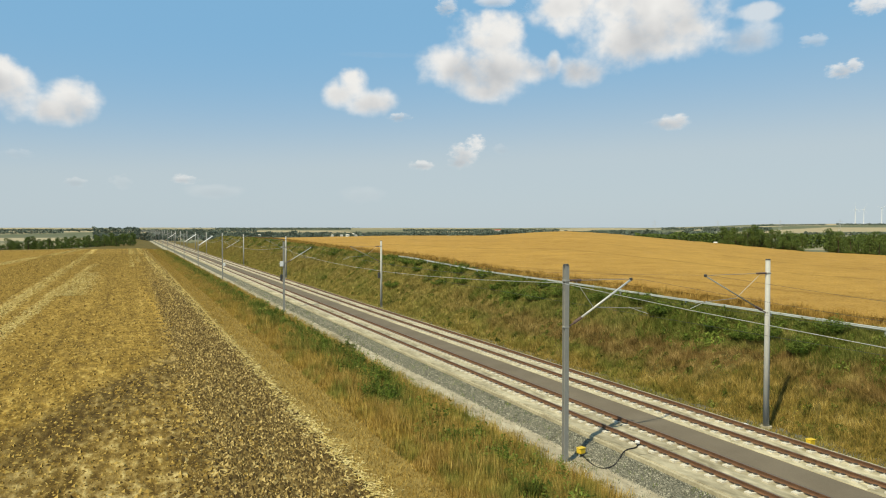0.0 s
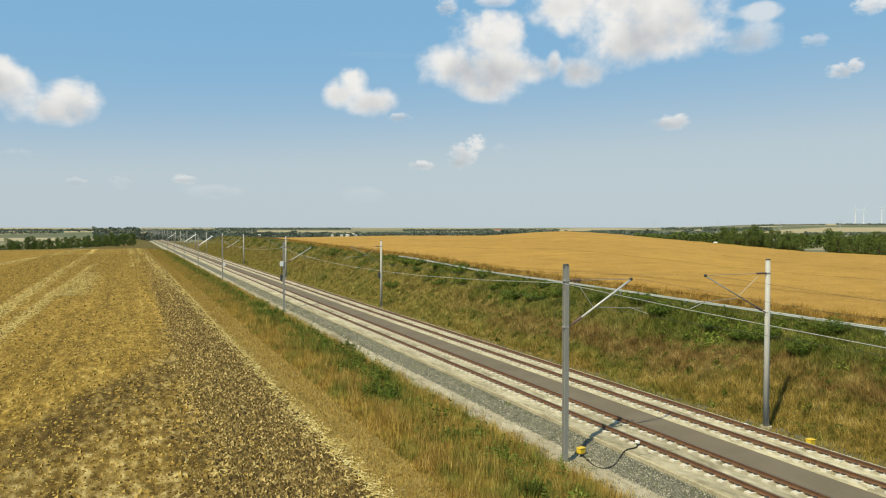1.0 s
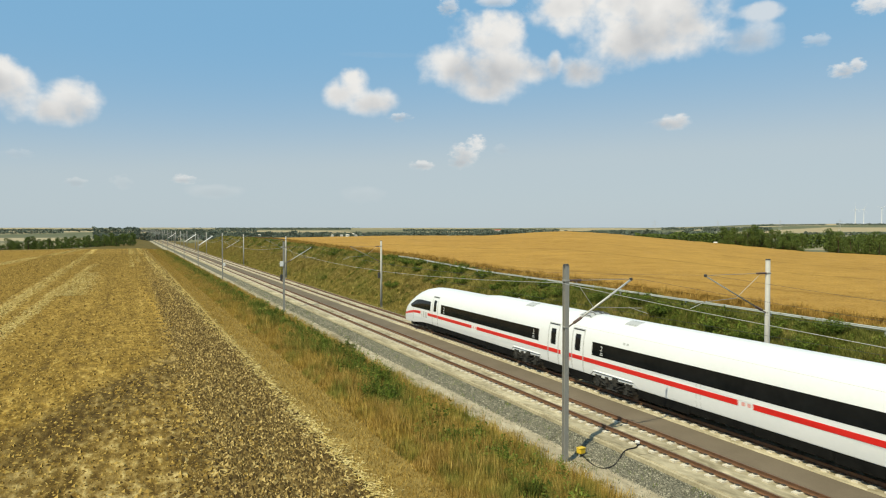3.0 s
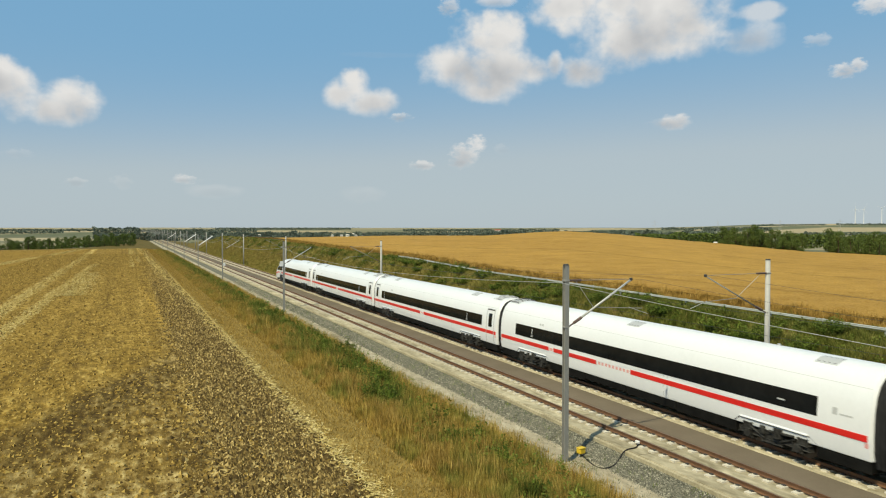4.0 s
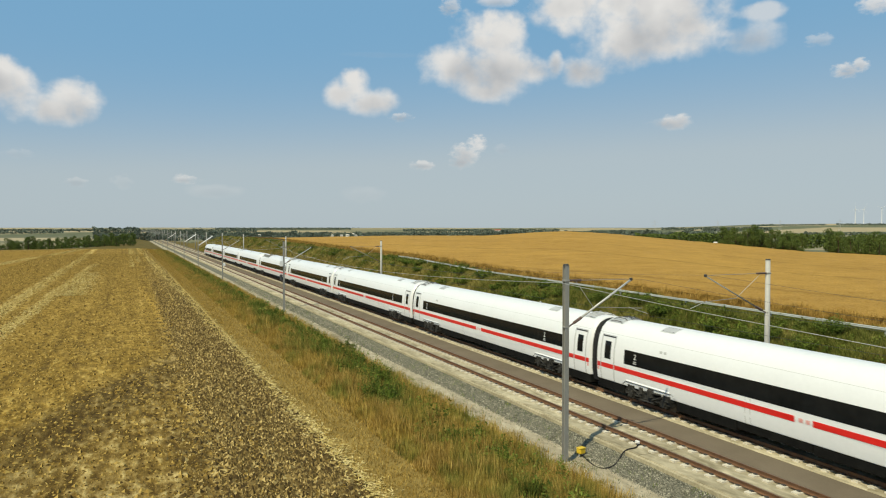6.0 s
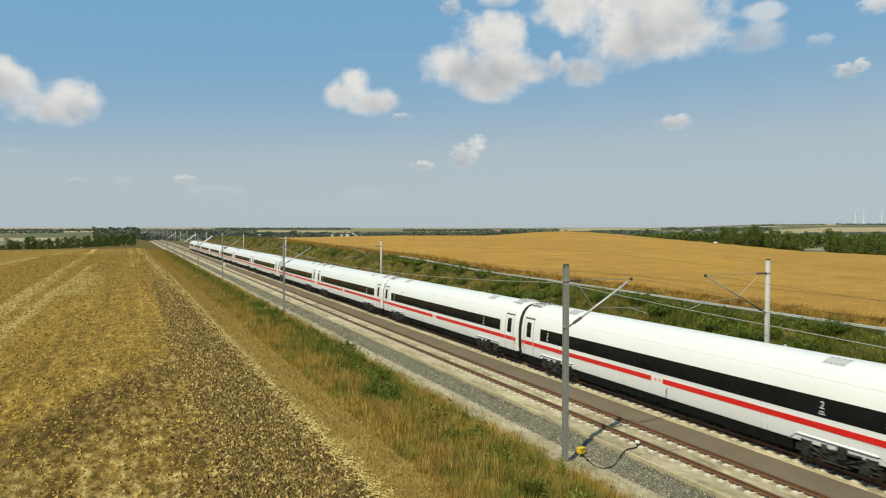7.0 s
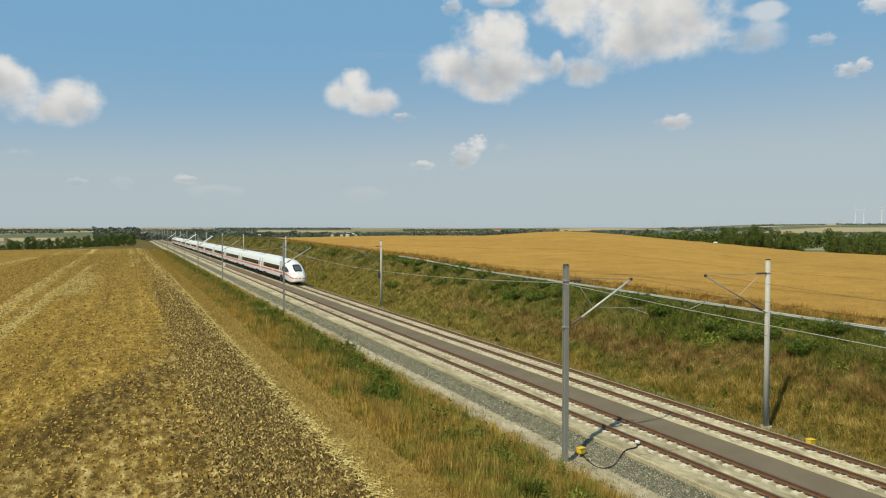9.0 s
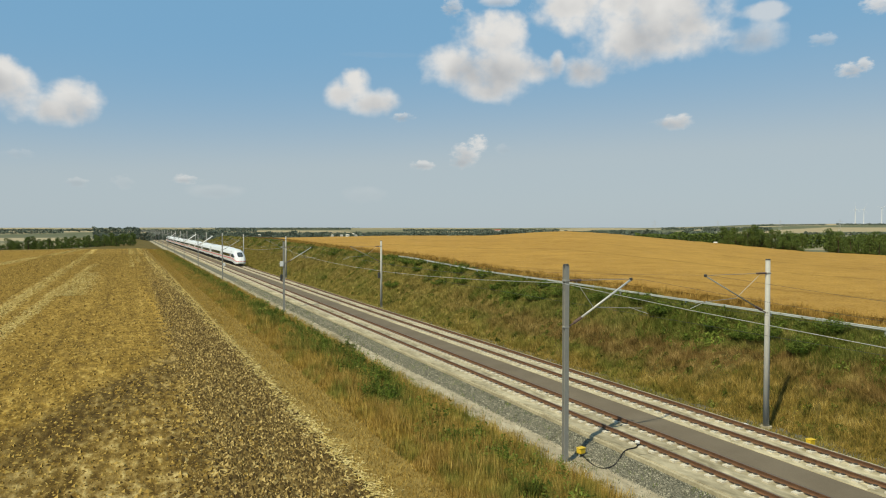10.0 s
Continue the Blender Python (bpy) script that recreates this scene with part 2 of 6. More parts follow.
def stubble_material():
    m, n, l, b = material("stubble", 0.95)
    x, y = place(m)
    blot = calc(m, "SUBTRACT", noise_node(m, 0.22, 5, (1, 0.4, 1), 0.6), 0.5)
    wx = calc(m, "ADD", x, calc(m, "ADD", calc(m, "MULTIPLY", blot, 3.4), calc(m, "MULTIPLY", calc(m, "SUBTRACT", noise_node(m, 1.0, 4, (1, 0.35, 1)), 0.5), 1.2)))
    fine = noise_node(m, 2.4, 5, (1, 0.36, 1), 0.58)
    mid = noise_node(m, 0.5, 5, (1, 0.3, 1), 0.62)
    rows = noise_node(m, 1.0, 3, (1.7, 0.012, 1))
    g = calc(m, "ADD", calc(m, "MULTIPLY", fine, 0.75), calc(m, "MULTIPLY", mid, 0.45))
    g = calc(m, "ADD", calc(m, "SUBTRACT", g, 0.1), calc(m, "MULTIPLY", calc(m, "SUBTRACT", rows, 0.5), 0.35))
    straw = ramp(m, g, [(0.3, (0.055, 0.033, 0.009)), (0.42, (0.185, 0.115, 0.022)), (0.54, (0.31, 0.198, 0.042)), (0.7, (0.53, 0.37, 0.105))])
    soil = ramp(m, g, [(0.4, (0.055, 0.034, 0.011)), (0.48, (0.15, 0.098, 0.032)), (0.55, (0.31, 0.23, 0.092)), (0.64, (0.6, 0.475, 0.22))])
    # below a slanting line the headland is turned over, darkest along the line
    p = calc(m, "SUBTRACT", calc(m, "MULTIPLY", calc(m, "ADD", wx, 17.0), 0.92), calc(m, "MULTIPLY", calc(m, "SUBTRACT", y, 56.0), 0.4))
    dark = calc(m, "MULTIPLY", step_up(m, p, -0.6, 1.0), inverse(m, calc(m, "MULTIPLY", step_up(m, p, 1.6, 4.6), 0.42)))
    dark = calc(m, "MULTIPLY", dark, inverse(m, step_up(m, x, -17.5, -16.7)))
    strip_f = calc(m, "MULTIPLY", step_up(m, wx, -17.5, -16.2), inverse(m, calc(m, "MULTIPLY", step_up(m, y, 48.0, 120.0), 0.8)))
    low = calc(m, "MULTIPLY", inverse(m, step_up(m, y, 26.0, 36.0)), 0.7)
    k = calc(m, "MAXIMUM", calc(m, "MAXIMUM", dark, calc(m, "MULTIPLY", strip_f, 0.9)), low)
    ex, ey = calc(m, "DIVIDE", calc(m, "ADD", wx, 17.4), 1.5), calc(m, "DIVIDE", calc(m, "SUBTRACT", y, 40.0), 11.0)
    clods = step_up(m, noise_node(m, 1.5, 4, (1, 0.33, 1), 0.6), 0.36, 0.5)
    straw = mix(m, calc(m, "MULTIPLY", inverse(m, clods), 0.62), straw, (0.13, 0.082, 0.022))
    damp = ramp(m, g, [(0.38, (0.045, 0.027, 0.008)), (0.5, (0.11, 0.072, 0.02)), (0.6, (0.2, 0.138, 0.044)), (0.7, (0.38, 0.27, 0.1))])
    pale = inverse(m, step_up(m, calc(m, "ADD", calc(m, "MULTIPLY", ex, ex), calc(m, "MULTIPLY", ey, ey)), 0.2, 1.3))
    k = calc(m, "MULTIPLY", k, inverse(m, calc(m, "MULTIPLY", pale, 0.6)))
    patch = calc(m, "MULTIPLY", calc(m, "SUBTRACT", noise_node(m, 0.35, 5, (1, 0.35, 1), 0.65), 0.5), 0.9)
    k = calc(m, "MINIMUM", calc(m, "MAXIMUM", calc(m, "ADD", k, calc(m, "MULTIPLY", patch, calc(m, "ADD", k, 0.25))), 0.0), 1.0)
    c = mix(m, k, straw, soil)
    wet = calc(m, "MULTIPLY", calc(m, "MULTIPLY", step_up(m, p, -1.0, 1.0), inverse(m, step_up(m, p, 2.4, 5.5))), inverse(m, step_up(m, x, -17.6, -16.6)))
    c = mix(m, calc(m, "MULTIPLY", wet, 0.95), c, damp)
    # a wheel line, the raked ground by the swaths, and the browner stubble past them
    off = calc(m, "ABSOLUTE", calc(m, "ADD", calc(m, "ADD", x, 17.2), calc(m, "MULTIPLY", calc(m, "SUBTRACT", y, 50.0), 0.03)))
    line = calc(m, "MULTIPLY", inverse(m, step_up(m, off, 0.1, 0.5)), calc(m, "MULTIPLY", step_up(m, y, 40.0, 50.0), inverse(m, step_up(m, y, 90.0, 135.0))))
    c = mix(m, calc(m, "MULTIPLY", line, 0.6), c, (0.52, 0.34, 0.075))
    c = mix(m, calc(m, "MULTIPLY", inverse(m, step_up(m, wx, -30.0, -21.0)), 0.28), c, (0.25, 0.155, 0.03))
    shaky = calc(m, "ADD", x, calc(m, "MULTIPLY", calc(m, "SUBTRACT", mid, 0.5), 1.4))
    for x0, slope, half, y0, y1, much in ((-33.0, 0.0, 0.9, 50.0, 400.0, 0.8), (-31.9, 0.02, 0.6, 45.0, 220.0, 0.6), (-66.3, 0.084, 1.2, 120.0, 400.0, 0.7), (-13.0, -0.009, 0.8, 45.0, 420.0, 0.85), (-14.9, -0.006, 0.5, 70.0, 420.0, 0.6), (-19.7, 0.0, 0.6, 170.0, 400.0, 0.5)):
        off = calc(m, "ABSOLUTE", calc(m, "SUBTRACT", calc(m, "SUBTRACT", shaky, x0), calc(m, "MULTIPLY", y, slope)))
        band = calc(m, "MULTIPLY", inverse(m, step_up(m, off, half * 0.4, half * 1.5)), calc(m, "MULTIPLY", step_up(m, y, y0, y0 * 1.5), inverse(m, step_up(m, y, y1 * 0.8, y1))))
        c = mix(m, calc(m, "MULTIPLY", band, much), c, ramp(m, fine, [(0.35, (0.4, 0.27, 0.075)), (0.6, (0.68, 0.51, 0.18))]))
    c = mix(m, calc(m, "MULTIPLY", inverse(m, step_up(m, wx, -36.0, -34.0)), 0.55), c, (0.27, 0.165, 0.03))
    colour(m, c)
    bump(m, calc(m, "ADD", fine, mid), 1.0, 0.2)
    return m


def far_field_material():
    m, n, l, b = material("hazed_fields", 0.95)
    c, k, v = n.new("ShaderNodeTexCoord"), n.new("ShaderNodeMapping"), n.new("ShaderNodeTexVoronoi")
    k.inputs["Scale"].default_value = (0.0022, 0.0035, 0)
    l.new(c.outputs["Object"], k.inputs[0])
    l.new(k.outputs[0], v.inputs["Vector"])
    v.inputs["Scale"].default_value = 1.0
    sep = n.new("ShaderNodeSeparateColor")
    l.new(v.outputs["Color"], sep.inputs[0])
    # crop greens and tans greyed: distance haze put into the colours
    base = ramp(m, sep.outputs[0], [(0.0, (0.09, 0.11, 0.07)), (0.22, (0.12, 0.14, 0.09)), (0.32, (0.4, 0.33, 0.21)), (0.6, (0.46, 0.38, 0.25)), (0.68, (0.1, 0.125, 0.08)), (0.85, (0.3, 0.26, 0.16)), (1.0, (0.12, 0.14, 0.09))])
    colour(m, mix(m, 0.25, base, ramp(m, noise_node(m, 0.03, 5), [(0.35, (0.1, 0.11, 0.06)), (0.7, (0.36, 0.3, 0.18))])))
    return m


def wheat_material():
    m, n, l, b = material("ripe_wheat", 0.9)
    slow, mid, fine = noise_node(m, 0.045, 5, (0.6, 1, 1), 0.6), noise_node(m, 0.35, 5, (0.7, 1, 1)), noise_node(m, 5, 6, (1, 1, 1), 0.7)
    c = ramp(m, slow, [(0.35, (0.31, 0.155, 0.026)), (0.65, (0.55, 0.31, 0.06))])
    c = mix(m, 0.5, c, ramp(m, mid, [(0.36, (0.25, 0.125, 0.02)), (0.64, (0.56, 0.325, 0.067))]))
    c = mix(m, 0.5, c, ramp(m, fine, [(0.36, (0.22, 0.115, 0.024)), (0.64, (0.64, 0.42, 0.13))]))
    # wheel lines of the sprayer
    w, cc, k = n.new("ShaderNodeTexWave"), n.new("ShaderNodeTexCoord"), n.new("ShaderNodeMapping")
    k.inputs["Rotation"].default_value = (0, 0, radians(-14))
    l.new(cc.outputs["Object"], k.inputs[0])
    l.new(k.outputs[0], w.inputs["Vector"])
    w.inputs["Scale"].default_value = 0.0115
    w.inputs["Distortion"].default_value = 0.6
    w.inputs["Detail Scale"].default_value = 0.02
    t = ramp(m, w.outputs["Fac"], [(0.985, (0, 0, 0)), (0.998, (1, 1, 1))])
    colour(m, mix(m, calc(m, "MULTIPLY", t, 0.3), c, (0.13, 0.075, 0.02)))
    bump(m, fine, 1.0, 0.15)
    return m


stubble, hazed_fields, wheat_mat = stubble_material(), far_field_material(), wheat_material()


# ---- building helpers ----
def mesh_ob(name, verts, faces, mats, index=None, smooth=False, parent=None):
    me = bpy.data.meshes.new(name)
    me.from_pydata(verts, [], faces)
    for m in mats if isinstance(mats, (list, tuple)) else [mats]:
        me.materials.append(m)
    if index is not None:
        me.polygons.foreach_set("material_index", index)
    if smooth:
        me.polygons.foreach_set("use_smooth", [True] * len(me.polygons))
    me.update()
    ob = new(name, me)
    ob.parent = parent
    return ob


def part(name, bm, mat, parent, label="", smooth=False):
    me = bpy.data.meshes.new(name)
    bmesh.ops.recalc_face_normals(bm, faces=bm.faces)
    bm.to_mesh(me)
    bm.free()
    me.materials.append(mat)
    if smooth:
        me.polygons.foreach_set("use_smooth", [True] * len(me.polygons))
    ob = new(name, me)
    ob.parent = parent
    if label:
        tagged(ob, label)
    return ob


def box(bm, x0, x1, y0, y1, z0, z1, bevel=0.0):
    r = bmesh.ops.create_cube(bm, size=1.0)["verts"]
    for v in r:
        v.co = Vector(((x0 + x1) / 2 + v.co.x * (x1 - x0), (y0 + y1) / 2 + v.co.y * (y1 - y0), (z0 + z1) / 2 + v.co.z * (z1 - z0)))
    if bevel:
        es = list({e for v in r for e in v.link_edges})
        bmesh.ops.bevel(bm, geom=es, offset=bevel, segments=1, affect="EDGES")
    return bm


def tube(bm, a, b, r0, r1=None, n=10):
    a, b = Vector(a), Vector(b)
    r1 = r0 if r1 is None else r1
    q = (b - a).to_track_quat("Z", "Y")
    rings = []
    for p, r in ((a, r0), (b, r1)):
        rings.append([bm.verts.new(p + q @ Vector((r * math.cos(6.28319 * i / n), r * math.sin(6.28319 * i / n), 0))) for i in range(n)])
    for i in range(n):
        bm.faces.new((rings[0][i], rings[0][(i + 1) % n], rings[1][(i + 1) % n], rings[1][i]))
    bm.faces.new(rings[0][::-1])
    bm.faces.new(rings[1])
    return bm


def empty(name, m=None):
    ob = new(name)
    if m is not None:
        ob.matrix_basis = m
    return ob


def smooth01(t):
    t = np.clip(t, 0, 1)
    return t * t * (3 - 2 * t)


def wave(x, y, scale, seed=0):
    """A cheap smooth noise for relief, about -1 to 1."""
    a = np.sin(x / scale * 1.7 + seed) * np.cos(y / scale * 1.3 - seed * 2) + 0.6 * np.sin((x + y * 0.7) / scale * 2.9 + seed * 3)
    return (a + 0.4 * np.cos((x * 0.8 - y) / scale * 5.3 + seed)) / 2.0


# ---- the ground ----
def bank_top(y):
    return np.interp(y, [-60, 28, 60, 78, 102, 130, 171, 230, 330, 520], [2.6, 2.85, 3.25, 3.4, 4.1, 4.3, 4.7, 5.4, 5.3, -1.0])


CUT_X = [-16, -13.5, -11, -8, -5.6, -4.7, -3.3, -2.2, -1.95, 6.0, 6.15, 7.4, 9.3]
CUT_Z = [0.4, 0.38, 0.1, -0.35, -0.75, -0.8, -0.78, -0.36, -0.42, -0.42, -0.36, -0.92, -1.0]
HILL_AZ = [0, 10, 15.1, 19.4, 26.4, 30.3, 32.4, 35, 36.6, 40.6, 44.2, 49, 53.9, 62, 90, 180]
HILL_Z = [4.6, 4.7, 5.1, 5.5, 5.5, 6.8, 7.2, 6.6, 5.9, 4.05, 2.5, 0.3, -0.6, -2.0, -3.0, -3.0]
CREST = 280.0


def ground_z(x, y):
    x, y = np.asarray(x, float), np.asarray(y, float)
    r, az = np.hypot(x + 20.9, y), np.degrees(np.arctan2(x + 20.9, y))
    far = -16 + 27 * smooth01((r - 1400) / 2800) + 3 * wave(x, y, 420, 1) + 19 * smooth01((az - 38) / 10) * smooth01((r - 1600) / 1400)
    # the stubble field
    left = 0.4 + 0.05 * wave(x, y, 3.1, 2) + 0.12 * wave(x, y, 17, 4)
    left = left - 9 * smooth01((y - 325) / 260) * smooth01((-x - 15) / 55) - 6 * smooth01((-x - 250) / 300)
    # the cutting
    cut = np.interp(x, CUT_X, CUT_Z)
    top = bank_top(y)
    bank = -1.0 + (top + 1.0) * np.clip((x - 9.3) / 7.7, 0, 1) + 0.12 * wave(x, y, 2.2, 5) * smooth01((x - 9.3) / 2)
    # the wheat hill
    edge = np.maximum((x + 20.9) * 0 + 41.0 / np.maximum(np.sin(np.radians(np.clip(az, 4, 90))), 0.07), 41)
    f = np.clip((r - edge) / np.maximum(CREST - edge, 20), 0, 1)
    crest = np.interp(az, HILL_AZ, HILL_Z)
    hill = top + (crest - top) * f - 0.035 * np.maximum(r - CREST - 6, 0)
    near = np.where(x < -13.5, left, np.where(x < 9.3, cut, np.where(x < 17.0, bank, np.where(x < 20, top, hill))))
    line = (x > -16) & (x < 9.3)
    w = smooth01((r - 420) / 500)
    w = w * np.where(x < -16, smooth01((-16 - x) / 45), smooth01((x - 9.3) / 45))
    out = np.maximum(near, -16) * (1 - w) + far * w
    return np.where(line, np.where(y < 1200, cut, far - 0.5), out)


def steps(*spans):
    out = []
    for a, b, s in spans:
        out.append(np.arange(a, b, s))
    out.append([spans[-1][1]])
    return np.concatenate(out)


def make_ground():
    xs = steps((-4900, -900, 400), (-900, -200, 50), (-200, -40, 5), (-40, -16, 1), (-16, -13.5, 0.5), (-13.5, -1.9, 0.4), (-1.9, 6, 2), (6, 20, 0.4), (20, 30, 1), (30, 400, 6), (400, 900, 50), (900, 4900, 200))
    ys = steps((-4900, -900, 400), (-900, -60, 60), (-60, 160, 1), (160, 420, 4), (420, 1000, 25), (1000, 4900, 120))
    X, Y = np.meshgrid(xs, ys)
    Z = ground_z(X, Y)
    nx, ny = len(xs), len(ys)
    i = (np.arange(ny - 1)[:, None] * nx + np.arange(nx - 1)[None, :]).ravel()
    faces = np.stack([i, i + 1, i + nx + 1, i + nx], 1)
    cx, cy = (X[:-1, :-1] + X[1:, 1:]).ravel() / 2, (Y[:-1, :-1] + Y[1:, 1:]).ravel() / 2
    r = np.hypot(cx + 20.9, cy)
    zone = np.full(len(faces), 7)
    zone[(cx > 9.3) & (r < 620) & (cx < 120)] = 5
    zone[(cx > 20) & (r < 300)] = 6
    zone[(cx < -13.5) & (cx > -420) & (cy < 345)] = 0
    for k, (a, b) in ((1, (-13.5, -5.0)), (2, (-5.0, -3.2)), (3, (-3.2, 6.9)), (4, (6.9, 9.3))):
        zone[(cx > a) & (cx < b) & (cy < 1300) & (cy > -900)] = k
    zone[(cx > -16) & (cx < -5.0) & (cy > 345) & (cy < 1300)] = 5
    zone[(cx > -420) & (cx < -13.5) & (cy > 345) & (cy < 470)] = 5
    ob = mesh_ob("ground", np.stack([X.ravel(), Y.ravel(), Z.ravel()], 1), faces.tolist(),
                 [stubble, verge_soil, path_mat, gravel_mat, gravel_mat, bank_soil, verge_soil, hazed_fields], zone, True)
    tagged(ob, "dry farmland with stubble, grass banks and gravel shoulders", "ground", kind="structure")


make_ground()


def make_wheat():
    xs = steps((20.5, 40, 0.5), (40, 80, 2), (80, 420, 4))
    ys = steps((-60, 160, 1), (160, 320, 4))
    X, Y = np.meshgrid(xs, ys)
    X = X + np.where(X == 20.5, 0.25 * wave(Y, Y * 0.3, 0.9, 3), 0)
    Z = ground_z(X, Y) + 0.78 + 0.06 * wave(X, Y, 0.6, 2) + 0.07 * wave(X, Y, 3.3, 7)
    r = np.hypot(X + 20.9, Y)
    nx, ny = len(xs), len(ys)
    faces = []
    keep = r < CREST + 18
    low = {}
    verts = np.stack([X.ravel(), Y.ravel(), Z.ravel()], 1).tolist()
    for j in range(ny - 1):
        for i in range(nx - 1):
            if keep[j, i] and keep[j + 1, i + 1]:
                a = j * nx + i
                faces.append((a, a + 1, a + nx + 1, a + nx))
    # the standing edge of the crop, shade among stalks painted in as dark brown
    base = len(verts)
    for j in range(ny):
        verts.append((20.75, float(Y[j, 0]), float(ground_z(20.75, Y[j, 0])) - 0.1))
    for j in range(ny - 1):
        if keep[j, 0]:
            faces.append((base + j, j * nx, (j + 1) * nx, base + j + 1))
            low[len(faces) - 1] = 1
    ob = mesh_ob("wheat_field", verts, faces, [wheat_mat, crop_shade], [low.get(k, 0) for k in range(len(faces))], True)
    tagged(ob, "ripe golden wheat standing on a low hill", "wheat field", kind="stuff")


make_wheat()


# ---- the tracks ----
TRACKS = (0.0, 4.5)
Y0, Y1 = -40.0, 1200.0


def prism(bm, outline, y0, y1):
    a = [bm.verts.new((x, y0, z)) for x, z in outline]
    b = [bm.verts.new((x, y1, z)) for x, z in outline]
    n = len(outline)
    for i in range(n):
        bm.faces.new((a[i], a[(i + 1) % n], b[(i + 1) % n], b[i]))
    bm.faces.new(a[::-1])
    bm.faces.new(b)
    return bm


RAIL = [(-0.075, -0.17), (0.075, -0.17), (0.075, -0.155), (0.012, -0.13), (0.012, -0.045), (0.036, -0.035), (0.036, -0.003), (-0.036, -0.003), (-0.036, -0.035), (-0.012, -0.045), (-0.012, -0.13), (-0.075, -0.155)]


def make_track(cx, near):
    t = empty("railway_track", pose(cx, 0, 0))
    out, inn = (-1.75, 1.22) if near else (-1.38, 1.55)
    part("base_slab", prism(bmesh.new(), [(out - (0.16 if near else 0.02), -0.46), (inn - 0.02, -0.46), (inn - 0.02, -0.268), (out - (0.16 if near else 0.02), -0.268)], Y0, Y1), grout, t, "concrete base under the slabs")
    bm = prism(bmesh.new(), [(out, -0.3), (inn, -0.3), (inn, -0.25), (inn - 0.015, -0.235), (out + 0.015, -0.235), (out, -0.25)], -3.195, 3.195)
    first = part("slab", bm, concrete, t, "pale weathered concrete track slab")
    first.matrix_basis = pose(0, Y0 + 3.225, 0)
    for i in range(1, 70):
        ob = new("slab", first.data)
        ob.parent = t
        ob.matrix_basis = pose(0, Y0 + 3.225 + 6.45 * i, 0)
    part("distant_slab", prism(bmesh.new(), [(out, -0.3), (inn, -0.3), (inn, -0.235), (out, -0.235)], Y0 + 6.45 * 70, Y1), concrete, t)
    for s in (-0.755, 0.755):
        rail = part("rail", prism(bmesh.new(), [(x + s, z) for x, z in RAIL], Y0, Y1), rust, t, "rust-brown steel rail")
        part("rail_head", box(bmesh.new(), s - 0.03, s + 0.03, Y0, Y1, -0.003, 0.0), polished, rail)
    tagged(t, "ballastless railway track with rusty rails on pale concrete", "railway track", "tracks", "")
    return t


track_list = [make_track(TRACKS[0], True), make_track(TRACKS[1], False)]
strip = part("centre_strip", prism(bmesh.new(), [(1.225, -0.45), (3.115, -0.45), (3.115, -0.27), (2.17, -0.255), (1.225, -0.27)], Y0, Y1), asphalt, None)
tagged(strip, "grey-brown asphalt strip between the two tracks", "pavement", kind="structure")


